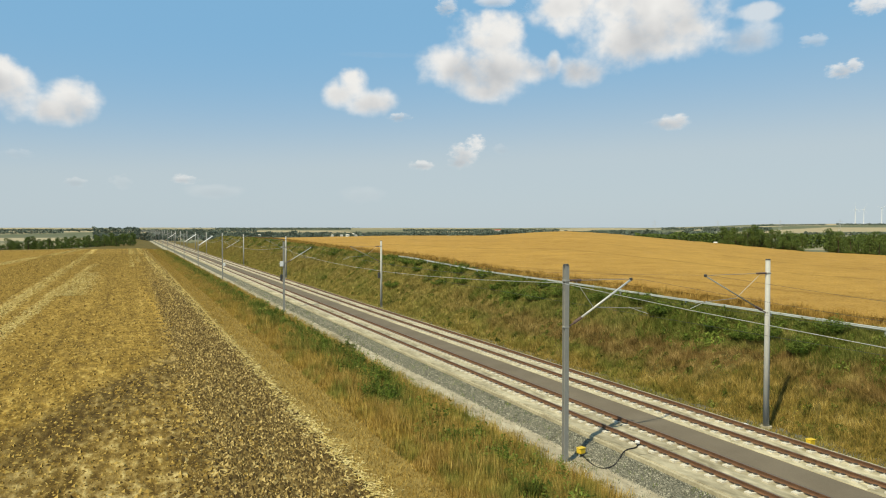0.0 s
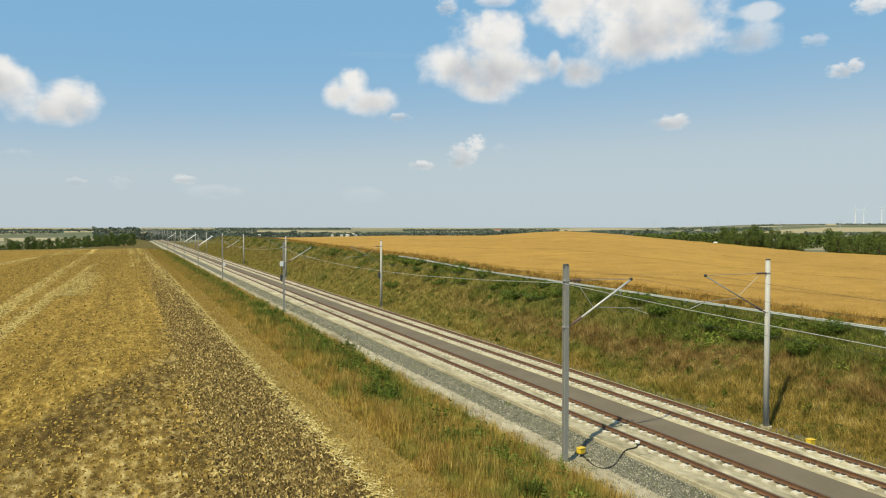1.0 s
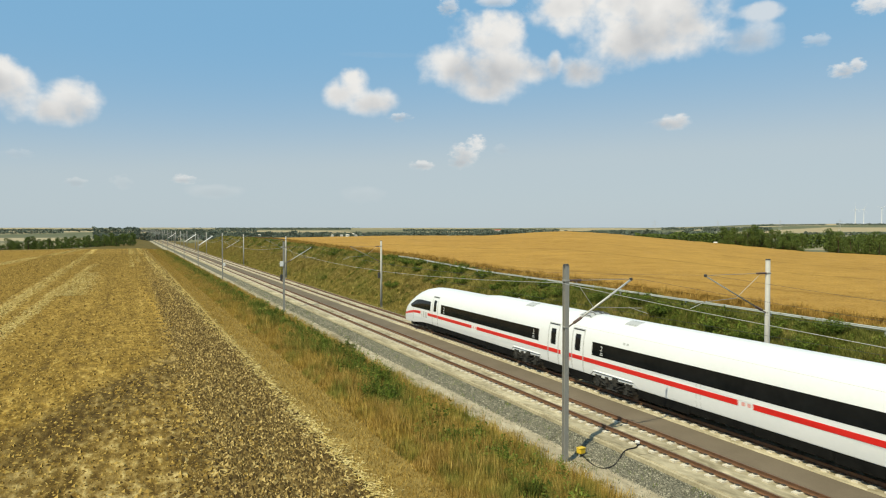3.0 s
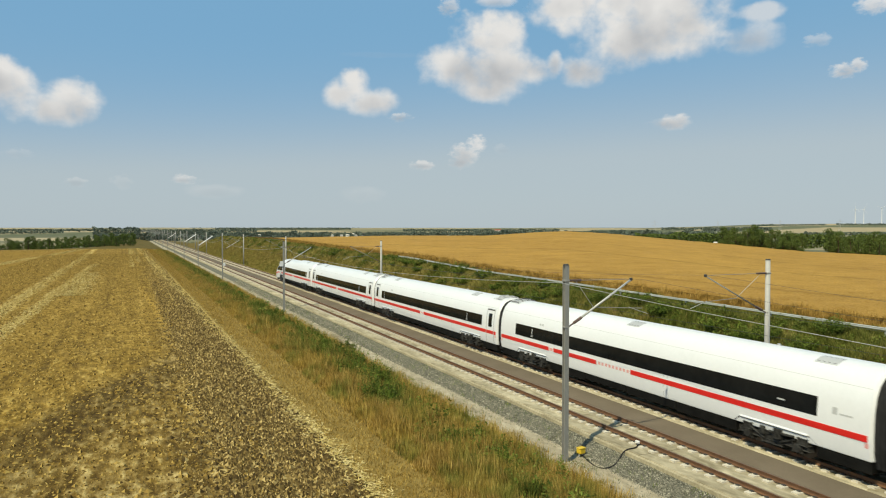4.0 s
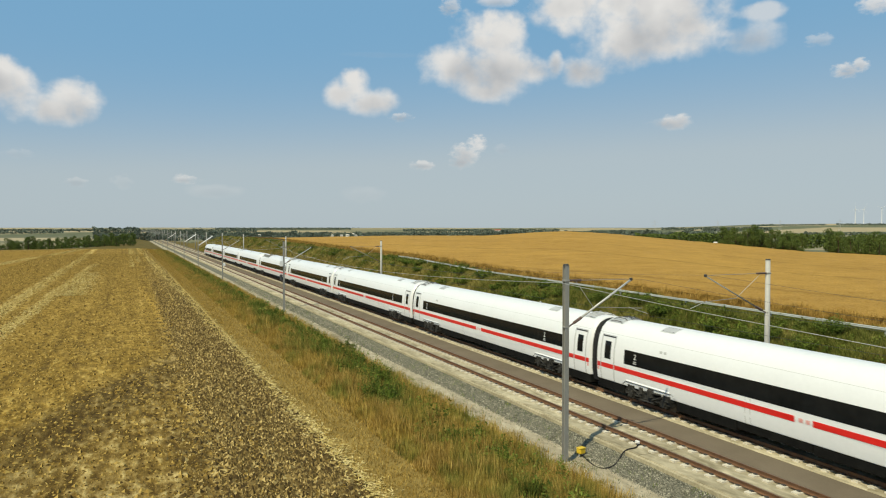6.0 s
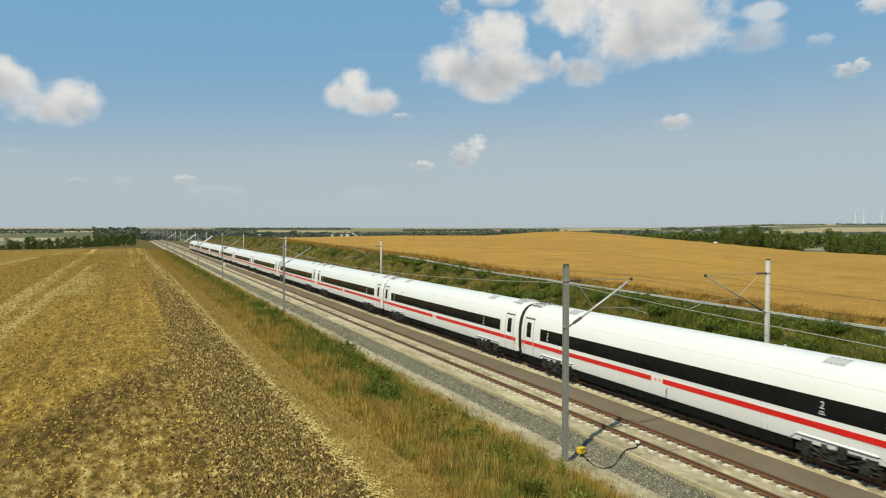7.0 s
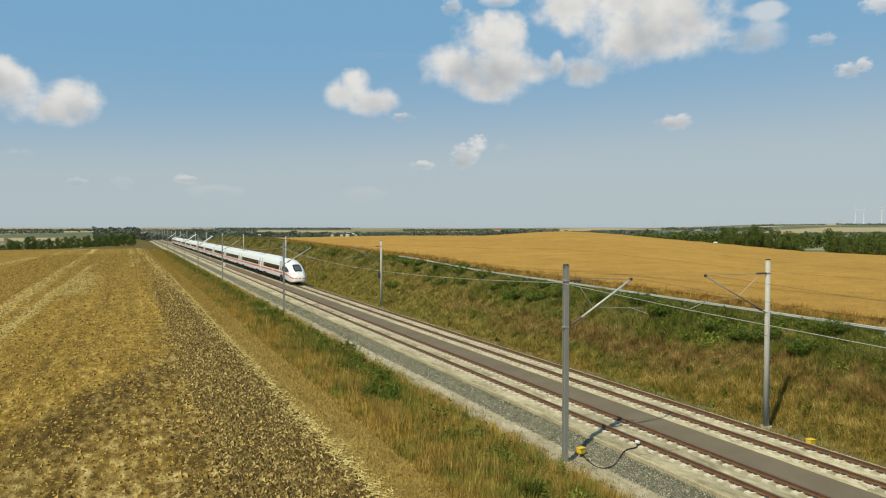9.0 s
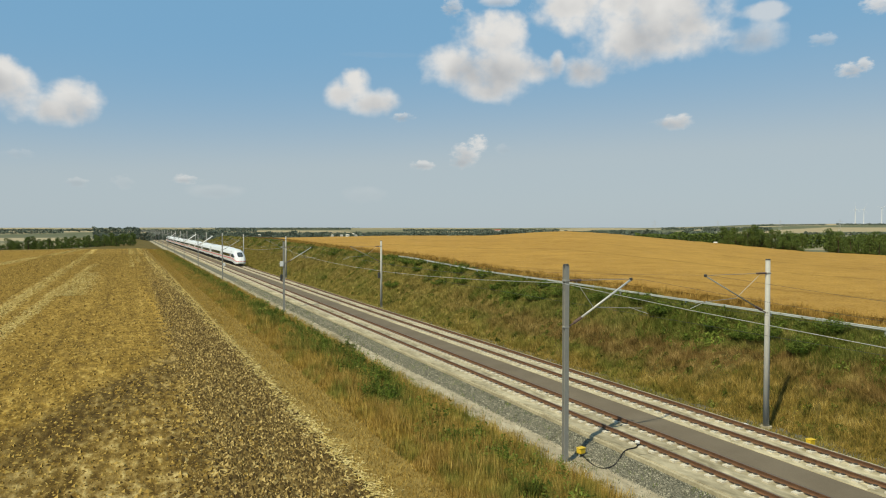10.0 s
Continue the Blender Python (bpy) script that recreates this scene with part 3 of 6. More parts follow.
# ---- masts ----
def make_mast(side, paired=False):
    """A mast whose cantilever reaches along x by side: steel joists on the near side, round concrete on the other."""
    t = empty("catenary_mast")
    if side > 0:
        half = [(-0.1, -0.1), (0.1, -0.1), (0.1, -0.08), (0.02, -0.075), (0.02, 0.075), (0.1, 0.08)]
        bm = bmesh.new()
        ends = [[bm.verts.new((k * x, k * y, z)) for k in (1, -1) for x, y in half] for z in (-0.5, 8.3)]
        for i in range(12):
            bm.faces.new((ends[0][i], ends[0][(i + 1) % 12], ends[1][(i + 1) % 12], ends[1][i]))
        bm.faces.new(ends[0][::-1])
        bm.faces.new(ends[1])
        part("pole", bm, near_mast_mat, t)
    else:
        part("pole", tube(bmesh.new(), (0, 0, -0.5), (0, 0, 8.3), 0.15, 0.115, 16), mast_mat, t, "", True)
    part("cap", tube(bmesh.new(), (0, 0, 8.3), (0, 0, 8.36), 0.125, 0.11, 16), dark_steel, t)
    part("foundation", tube(bmesh.new(), (0, 0, -0.6), (0, 0, 0.06), 0.3, 0.28, 16), concrete, t)
    s = side
    r = 3.3 if side > 0 else 3.95
    part("strut", tube(bmesh.new(), (s * 0.75, 0, 5.72 + 0.62 * 1.9 / r), (s * r, 0, 7.62), 0.045 if side > 0 else 0.032), galv if side > 0 else near_mast_mat, t, "", True)
    part("insulator", tube(tube(bmesh.new(), (s * 0.13, 0, 5.72), (s * 0.4, 0, 5.72 + 0.27 * 1.9 / r), 0.03), (s * 0.4, 0, 5.72 + 0.27 * 1.9 / r), (s * 0.76, 0, 5.72 + 0.63 * 1.9 / r), 0.065, 0.065), insul, t)
    if paired:
        for d in (-0.22, 0.22):
            part("strut", tube(bmesh.new(), (s * 0.2, d, 5.5), (s * (r + 0.3), d, 7.85), 0.13, 0.13, 12), far_white, t, "broad white strut", True)
    part("top_tie", tube(bmesh.new(), (s * 0.75, 0, 7.66), (s * r, 0, 7.64), 0.013), near_mast_mat, t)
    part("insulator", tube(bmesh.new(), (s * 0.13, 0, 7.66), (s * 0.75, 0, 7.66), 0.05), insul, t)
    part("registration_arm", tube(bmesh.new(), (s * (r - 1.95), 0, 6.5), (s * (r + 0.6), 0, 6.35), 0.016), near_mast_mat, t)
    part("brace", tube(bmesh.new(), (s * 0.5, 0, 7.62), (s * (r - 1.95), 0, 6.52), 0.01), galv, t)
    part("steady_arm", tube(bmesh.new(), (s * (r - 0.1), 0, 6.42), (s * (r + 0.9), 0, 6.1), 0.012), galv, t)
    part("tip_clamp", box(bmesh.new(), s * r - 0.07, s * r + 0.07, -0.05, 0.05, 7.57, 7.7, 0.02), dark_steel, t)
    part("clamp", box(bmesh.new(), -0.112, 0.112, -0.112, 0.112, 5.68, 5.75, 0.015), near_mast_mat, t)
    part("clamp", box(bmesh.new(), -0.12, 0.12, -0.12, 0.12, 7.62, 7.7, 0.015), near_mast_mat, t)
    return t


NEAR_Y = [-34.1, 26.4, 86.9, 147.4, 200, 251, 305, 354] + [403 + 50 * k for k in range(13)]
FAR_Y = [-33.2, 27.4, 88, 148.2, 206.5, 255, 309, 360] + [412 + 50 * k for k in range(13)]
near_mast = tagged(make_mast(1), "grey steel joist mast with a cantilever over the track", "catenary mast", "masts along the line")
far_mast = tagged(make_mast(-1), "pale round concrete mast with a steel cantilever over the track", "catenary mast", "masts along the line")
near_mast.matrix_basis = pose(-4.07, NEAR_Y[0], -0.82)
far_mast.matrix_basis = pose(8.24, FAR_Y[0], -0.85)
paired_mast = tagged(make_mast(1, True), "grey steel joist mast with a broad white cantilever", "catenary mast", "masts along the line")
paired_mast.matrix_basis = pose(-4.07, NEAR_Y[4], -0.82)
for k, y in enumerate(NEAR_Y[1:]):
    if k in (4, 6):
        copy_thing(paired_mast, pose(-4.07, y, -0.82))
    elif k != 3:
        copy_thing(near_mast, pose(-4.07, y, -0.82))
for y in FAR_Y[1:]:
    copy_thing(far_mast, pose(8.24, y, -0.85))


def wire(name, x, ys, z, sag, r, label):
    bm = bmesh.new()
    for a, b in zip(ys[:-1], ys[1:]):
        n = 8 if sag else 1
        pts = [Vector((x, a + (b - a) * i / n, z - sag * 4 * (i / n) * (1 - i / n))) for i in range(n + 1)]
        for p, q in zip(pts[:-1], pts[1:]):
            tube(bm, p, q, r, r, 5)
    tagged(part(name, bm, galv if "feeder" in name else dark_steel, None), label, "overhead wire", "overhead wires")


for x, ys in ((-0.25, NEAR_Y), (4.5, FAR_Y)):
    wire("contact_wire", x, ys, 5.25, 0, 0.006, "thin taut contact wire above the track")
    wire("carrier_wire", x, ys, 6.8, 0.9, 0.006, "thin sagging carrier wire above the track")
wire("feeder_wire", -4.3, NEAR_Y, 6.75, 0.8, 0.01, "pale sagging feeder wire along the masts")


# ---- guard rail on the bank ----
def make_guard_rail():
    t = empty("guard_rail")
    ys = np.arange(8, 112, 4.0)
    bm = bmesh.new()
    prof = [(-0.03, -0.08), (0.04, -0.08), (0.06, -0.05), (0.05, -0.015), (0.05, 0.015), (0.06, 0.05), (0.04, 0.08), (-0.03, 0.08)]
    rings = []
    for y in ys:
        z = float(bank_top(y)) + 0.6
        rings.append([bm.verts.new((17.6 - a, y, z + b)) for a, b in prof])
    for p, q in zip(rings[:-1], rings[1:]):
        for i in range(8):
            bm.faces.new((p[i], p[(i + 1) % 8], q[(i + 1) % 8], q[i]))
    part("beam", bm, rail_zinc, t, "galvanised steel beam")
    for y in ys:
        z = float(bank_top(y))
        part("post", box(bmesh.new(), 17.62, 17.72, y - 0.05, y + 0.05, z - 0.3, z + 0.7), rail_zinc, t)
    tagged(t, "galvanised steel guard rail on posts along the bank", "guard rail")


make_guard_rail()


# ---- the train ----
PROF = [(1.3, 0.762), (1.352, 0.765), (1.364, 0.785), (1.368, 0.81), (1.42, 1.1), (1.435, 1.7), (1.42, 2.2), (1.37, 2.7), (1.27, 3.15), (1.08, 3.55), (0.8, 3.83), (0.45, 3.99), (0.0, 4.05)]
PX, PZ = [a for a, b in PROF], [b for a, b in PROF]
LEN, END_LEN, GAP = 28.75, 29.73, 0.76
NU = [0.82, 0.87, 0.98, 1.35, 2.05, 3.1, 3.95, 4.94, 5.9, 7.33, 9.5, 16.2, 18.6]
NZ = [0.85, 1.08, 1.36, 1.8, 2.28, 2.8, 3.13, 3.45, 3.66, 3.83, 3.88, 3.88, 4.05]
WU, WW = [0.82, 0.85, 0.92, 1.05, 1.3, 1.9, 2.6, 3.6, 5, 8], [0.05, 0.45, 0.72, 0.92, 1.1, 1.24, 1.33, 1.39, 1.43, 1.435]
BU, BZ = [0.82, 1.0, 1.4, 3, 4.5, 6, 7.5], [0.64, 0.5, 0.41, 0.41, 0.54, 0.7, 0.77]


def nose(u):
    return float(np.interp(u, NU, NZ)), float(np.interp(u, WU, WW)), float(np.interp(u, BU, BZ))


def side_x(z, u=99.0):
    zr, w, zb = nose(u)
    return float(np.interp(0.77 + (z - zb) * 3.28 / (zr - zb), PZ, PX)) * w / 1.435


def roof_z(x, u=99.0):
    zr, w, zb = nose(u)
    pz = float(np.interp(-abs(x) * 1.435 / w, [-a for a in PX[5:]], PZ[5:]))
    return zb + (pz - 0.77) * (zr - zb) / 3.28


def body_mesh(us, yf, caps=None):
    """Loft of the car body; us: distances from the nose (or large), yf: their y, caps: greatest heights."""
    bm = bmesh.new()
    rings = []
    sec = [(x, z) for x, z in PROF] + [(-x, z) for x, z in PROF[-2::-1]]
    for k, (u, y) in enumerate(zip(us, yf)):
        zr, w, zb = nose(u)
        top = caps[k] if caps else 9.0
        rings.append([bm.verts.new((x * w / 1.435, y, min(top, zb + (z - 0.77) * (zr - zb) / 3.28))) for x, z in sec])
    for p, q in zip(rings[:-1], rings[1:]):
        for i in range(len(sec) - 1):
            bm.faces.new((p[i], p[i + 1], q[i + 1], q[i]))
        bm.faces.new((p[-1], p[0], q[0], q[-1]))
    bm.faces.new(rings[0])
    bm.faces.new(rings[-1][::-1])
    return bm


def side_patch(bm, ys, lo, hi, sgn, us=None, off=0.012, rows=4, slope=0.0):
    """A sheet on the car's side between the heights lo and hi, a little proud, with its rim folded back."""
    us = [99.0] * len(ys) if us is None else us
    grid = []
    for k, (y, u) in enumerate(zip(ys, us)):
        a, b = (lo[k], hi[k]) if isinstance(lo, (list, tuple)) else (lo, hi)
        col = []
        for i in range(rows + 1):
            z = a + (b - a) * i / rows
            col.append(Vector((sgn * (side_x(z, u) + off), y, z)))
        grid.append(col)
    sheet = [[bm.verts.new(v) for v in col] for col in grid]
    for p, q in zip(sheet[:-1], sheet[1:]):
        for i in range(rows):
            bm.faces.new((p[i], p[i + 1], q[i + 1], q[i]))
    # the rim, with edges of its own
    back = Vector((-0.03 * sgn, 0, 0))
    rim = [c[0] for c in grid] + grid[-1][1:] + [c[-1] for c in grid[-2::-1]] + grid[0][-2:0:-1]
    for a, b in zip(rim, rim[1:] + rim[:1]):
        bm.faces.new([bm.verts.new(v) for v in (a, b, b + back, a + back)])
    return bm


def add_door(t, y, sgn, u=99.0, lab="white plug door with a dark window"):
    rim, uu = bmesh.new(), [u, u]
    for a, b in ((y - 0.62, y - 0.55), (y + 0.55, y + 0.62)):
        side_patch(rim, [a, b], 0.8, 3.2, sgn, uu, off=0.018, rows=6)
    side_patch(rim, [y - 0.62, y + 0.62], 3.15, 3.24, sgn, uu, off=0.019, rows=1)
    d = part("door", side_patch(bmesh.new(), [y - 0.55, y + 0.55], 0.82, 3.15, sgn, uu, off=0.005, rows=6), white_paint, t, lab, True)
    part("door_frame", rim, grey_paint, d)
    part("door_seal", side_patch(bmesh.new(), [y - 0.56, y + 0.56], 3.13, 3.19, sgn, uu, off=0.024, rows=1), black_rubber, d)
    part("door_window", side_patch(bmesh.new(), [y - 0.27, y + 0.27], 1.95, 2.9, sgn, uu, off=0.014), glass_mat, d)
    return d


def add_bogie(t, y, shown=True):
    bm = bmesh.new()
    o = 0.0 if shown else -0.32
    for s in (-1, 1):
        box(bm, s * (1.12 + o), s * (1.38 + o), y - 1.75, y + 1.75, 0.42, 0.64, 0.04)
        box(bm, s * (1.0 + o), s * (1.4 + o), y - 0.5, y + 0.5, 0.3, 0.78, 0.05)
        for d in (-1.25, 1.25):
            box(bm, s * (1.05 + o), s * (1.42 + o), y + d - 0.22, y + d + 0.22, 0.3, 0.62, 0.05)
            tube(bm, (s * (1.2 + o), y + d * 0.55, 0.4), (s * (1.2 + o), y + d * 0.75, 0.85), 0.07, 0.07, 8)
    box(bm, -1.0, 1.0, y - 0.4, y + 0.4, 0.4, 0.7)
    if shown:
        for s in (-1, 1):
            tube(bm, (s * 1.47, y - 1.1, 0.86), (s * 1.47, y + 0.1, 0.8), 0.05, 0.05, 8)
            tube(bm, (s * 1.4, y - 0.28, 0.6), (s * 1.4, y - 0.28, 0.98), 0.2, 0.2, 12)
            tube(bm, (s * 1.4, y + 0.5, 0.6), (s * 1.4, y + 0.5, 0.92), 0.12, 0.12, 10)
            for d in (-1.25, 1.25):
                tube(bm, (s * 1.3, y + d, 0.46), (s * 1.5, y + d, 0.46), 0.19, 0.17, 12)
                box(bm, s * 1.36, s * 1.47, y + d * 1.1 - 0.3, y + d * 1.1 + 0.1, 0.62, 0.88, 0.03)
                tube(bm, (s * 1.44, y + d * 0.3, 0.45), (s * 1.44, y + d * 0.9, 0.75), 0.035, 0.035, 6)
    b = part("bogie", bm, bogie_mat, t, "dark grey bogie")
    for d in (-1.25, 1.25):
        for s in (-0.755, 0.755):
            part("wheel", tube(bmesh.new(), (s - 0.065, y + d, 0.46), (s + 0.065, y + d, 0.46), 0.46, 0.46, 20), wheel_mat, b)
    if shown:
        for s in (-1, 1):
            # shaded bogie cutout painted as a flat black patch on the skirt
            arch = bmesh.new()
            side_patch(arch, [y - 2.1, y - 1.75, y + 1.75, y + 2.1], [0.74, 0.74, 0.74, 0.74], [0.8, 1.04, 1.04, 0.8], s, off=0.008, rows=1)
            part("arch_shade", arch, under_mat, t)
            lip = bmesh.new()
            g = [[lip.verts.new((s * (side_x(z) + o), yy, z)) for z, o in ((1.12, 0.0), (1.07, 0.045), (1.04, 0.045), (1.04, 0.0))] for yy in (y - 1.7, y + 1.7)]
            for i in range(3):
                lip.faces.new((g[0][i], g[0][i + 1], g[1][i + 1], g[1][i]))
            for e in g:
                lip.faces.new(e)
            part("arch_lip", lip, white_paint, t)


def add_under(t, y0, y1, bogies):
    """Underfloor boxes between and beyond the bogies."""
    bm = bmesh.new()
    cuts = sorted(bogies)
    spans = [(y0, cuts[0] - 2.0), (cuts[0] + 2.0, cuts[1] - 2.0), (cuts[1] + 2.0, y1)]
    for a, b in spans:
        n = max(1, int((b - a) / 3.2))
        for i in range(n):
            c, d = a + (b - a) * i / n, a + (b - a) * (i + 1) / n
            z = 0.3 + 0.05 * ((i * 7) % 3)
            box(bm, -1.33, 1.33, c + 0.02, d - 0.02, z, 0.78, 0.04)
    box(bm, -0.7, 0.7, y0, y1, 0.62, 0.79)
    part("underframe", bm, under_mat, t, "black underfloor equipment boxes")


def add_band(t, y0, y1, sgn, marks=(0.65, 0.65)):
    b = part("window_band", side_patch(bmesh.new(), [y0, y1], 1.92, 2.66, sgn), glass_mat, t, "dark tinted window band", True)
    for yy in [y0 + marks[0]] * (marks[0] > 0) + [y1 - marks[1]]:
        cur = bpy.data.curves.new("class_number", "FONT")
        cur.body, cur.size, cur.align_x = "2", 0.4, "CENTER"
        tmp = new("class_number", cur)
        dg = bpy.context.evaluated_depsgraph_get()
        me = bpy.data.meshes.new_from_object(tmp.evaluated_get(dg))
        bpy.data.objects.remove(tmp)
        me.materials.append(white_mark)
        d = new("class_number", me)
        d.parent = b
        tilt = math.degrees(math.atan2(side_x(2.2) - side_x(2.6), 0.4))
        d.matrix_basis = pose(sgn * (side_x(2.25) + 0.02), yy, 2.25, 0, 0, 90 * sgn) @ pose(0, 0, 0, 90 - tilt)
        for k, wd in ((0, 0.26), (1, 0.2)):
            part("marking", side_patch(bmesh.new(), [yy - wd / 2, yy + wd / 2], 2.02 + 0.09 * k, 2.07 + 0.09 * k, sgn, off=0.016, rows=1), grey_paint, b)


def add_stripe(t, spans, sgn, faded=()):
    for a, b in spans:
        part("red_stripe", side_patch(bmesh.new(), [a, b], 1.45, 1.69, sgn, off=0.013, rows=2), red_paint, t, "red stripe")
    for a, b in faded:
        n = max(2, int((b - a) / 0.3))
        for i in range(n):
            y = a + (b - a) * i / n
            part("letter_bar", side_patch(bmesh.new(), [y + 0.03, y + 0.22], 1.49, 1.65, sgn, off=0.006, rows=1), faded_red, t, "small pale red lettering")


def add_roof(t, ys, u=99.0):
    for y in ys:
        bm = bmesh.new()
        g = [[bm.verts.new((x, yy, roof_z(x, u) + h)) for x, h in ((-0.8, -0.05), (-0.78, 0.015), (-0.6, 0.018), (-0.4, 0.018), (-0.22, 0.015), (-0.2, -0.05))] for yy in (y - 0.5, y + 0.5)]
        for i in range(5):
            bm.faces.new((g[0][i], g[0][i + 1], g[1][i + 1], g[1][i]))
        for e in g:
            bm.faces.new(e)
        part("roof_grille", bm, grey_paint, t)
        slit = bmesh.new()
        for k in range(4):
            yy = y - 0.36 + 0.24 * k
            v = [slit.verts.new((x, y2, roof_z(x, u) + 0.022)) for x, y2 in ((-0.72, yy - 0.04), (-0.28, yy - 0.04), (-0.28, yy + 0.04), (-0.72, yy + 0.04))]
            slit.faces.new(v)
        part("slits", slit, under_mat, t)
    part("antenna", tube(bmesh.new(), (0.1, ys[0] + 3, roof_z(0.1, u) - 0.05), (0.1, ys[0] + 3, roof_z(0.1, u) + 0.09), 0.09, 0.04, 10), grey_paint, t)


def end_gear(t, y):
    """Cable heads, boxes and loops in the sunken end of the roof."""
    g = np.random.default_rng(int(abs(y) * 10) + (y > 0))
    tray = bmesh.new()
    rows = [[tray.verts.new((x, yy, roof_z(x) + 0.02)) for x in np.linspace(-0.75, 0.75, 9)] for yy in (y - 0.45, y + 0.85 * (1 if y > 0 else 0.6))]
    for i in range(8):
        tray.faces.new((rows[0][i], rows[0][i + 1], rows[1][i + 1], rows[1][i]))
    part("roof_tray", tray, grey_paint, t, "grey tray at the roof end")
    bm = bmesh.new()
    for i in range(9):
        x, yy = g.uniform(-0.7, 0.7), y + g.uniform(-0.35, 0.4)
        a, b, h = g.uniform(0.04, 0.12), g.uniform(0.06, 0.16), g.uniform(0.04, 0.11)
        box(bm, x - a, x + a, yy - b, yy + b, roof_z(x) - 0.15, roof_z(x) + h, 0.02)
    part("roof_equipment", bm, grey_paint, t, "grey boxes on the roof end")
    bm = bmesh.new()
    for i in range(6):
        x = -0.7 + 0.27 * i
        pts = [Vector((x + g.uniform(-0.12, 0.12), y + d, roof_z(x) + h)) for d, h in ((-0.5, 0.03), (-0.25, g.uniform(0.06, 0.14)), (0.1, g.uniform(0.08, 0.19)), (0.4, g.uniform(0.05, 0.12)), (0.6, 0.03))]
        for p, q in zip(pts[:-1], pts[1:]):
            tube(bm, p, q, 0.022, 0.022, 6)
    part("roof_cables", bm, dark_steel if y > 0 else grey_paint, t, "looped roof cables")


def bellows(t, y):
    bm = bmesh.new()
    sec = [(x * 0.88, 0.5 if k == 0 else z * 0.975) for k, (x, z) in enumerate(PROF)]
    sec = sec + [(-x, z) for x, z in sec[-2::-1]]
    rings = []
    for i in range(9):
        k = 1.0 if i % 2 else 0.975
        yy = y - GAP / 2 + GAP * i / 8
        rings.append([bm.verts.new((x * k, yy, 2.2 + (z - 2.2) * k)) for x, z in sec])
    for p, q in zip(rings[:-1], rings[1:]):
        for i in range(len(sec) - 1):
            bm.faces.new((p[i], p[i + 1], q[i + 1], q[i]))
    bm.faces.new(rings[0])
    bm.faces.new(rings[-1])
    part("bellows", bm, black_rubber, t, "black rubber gangway bellows")


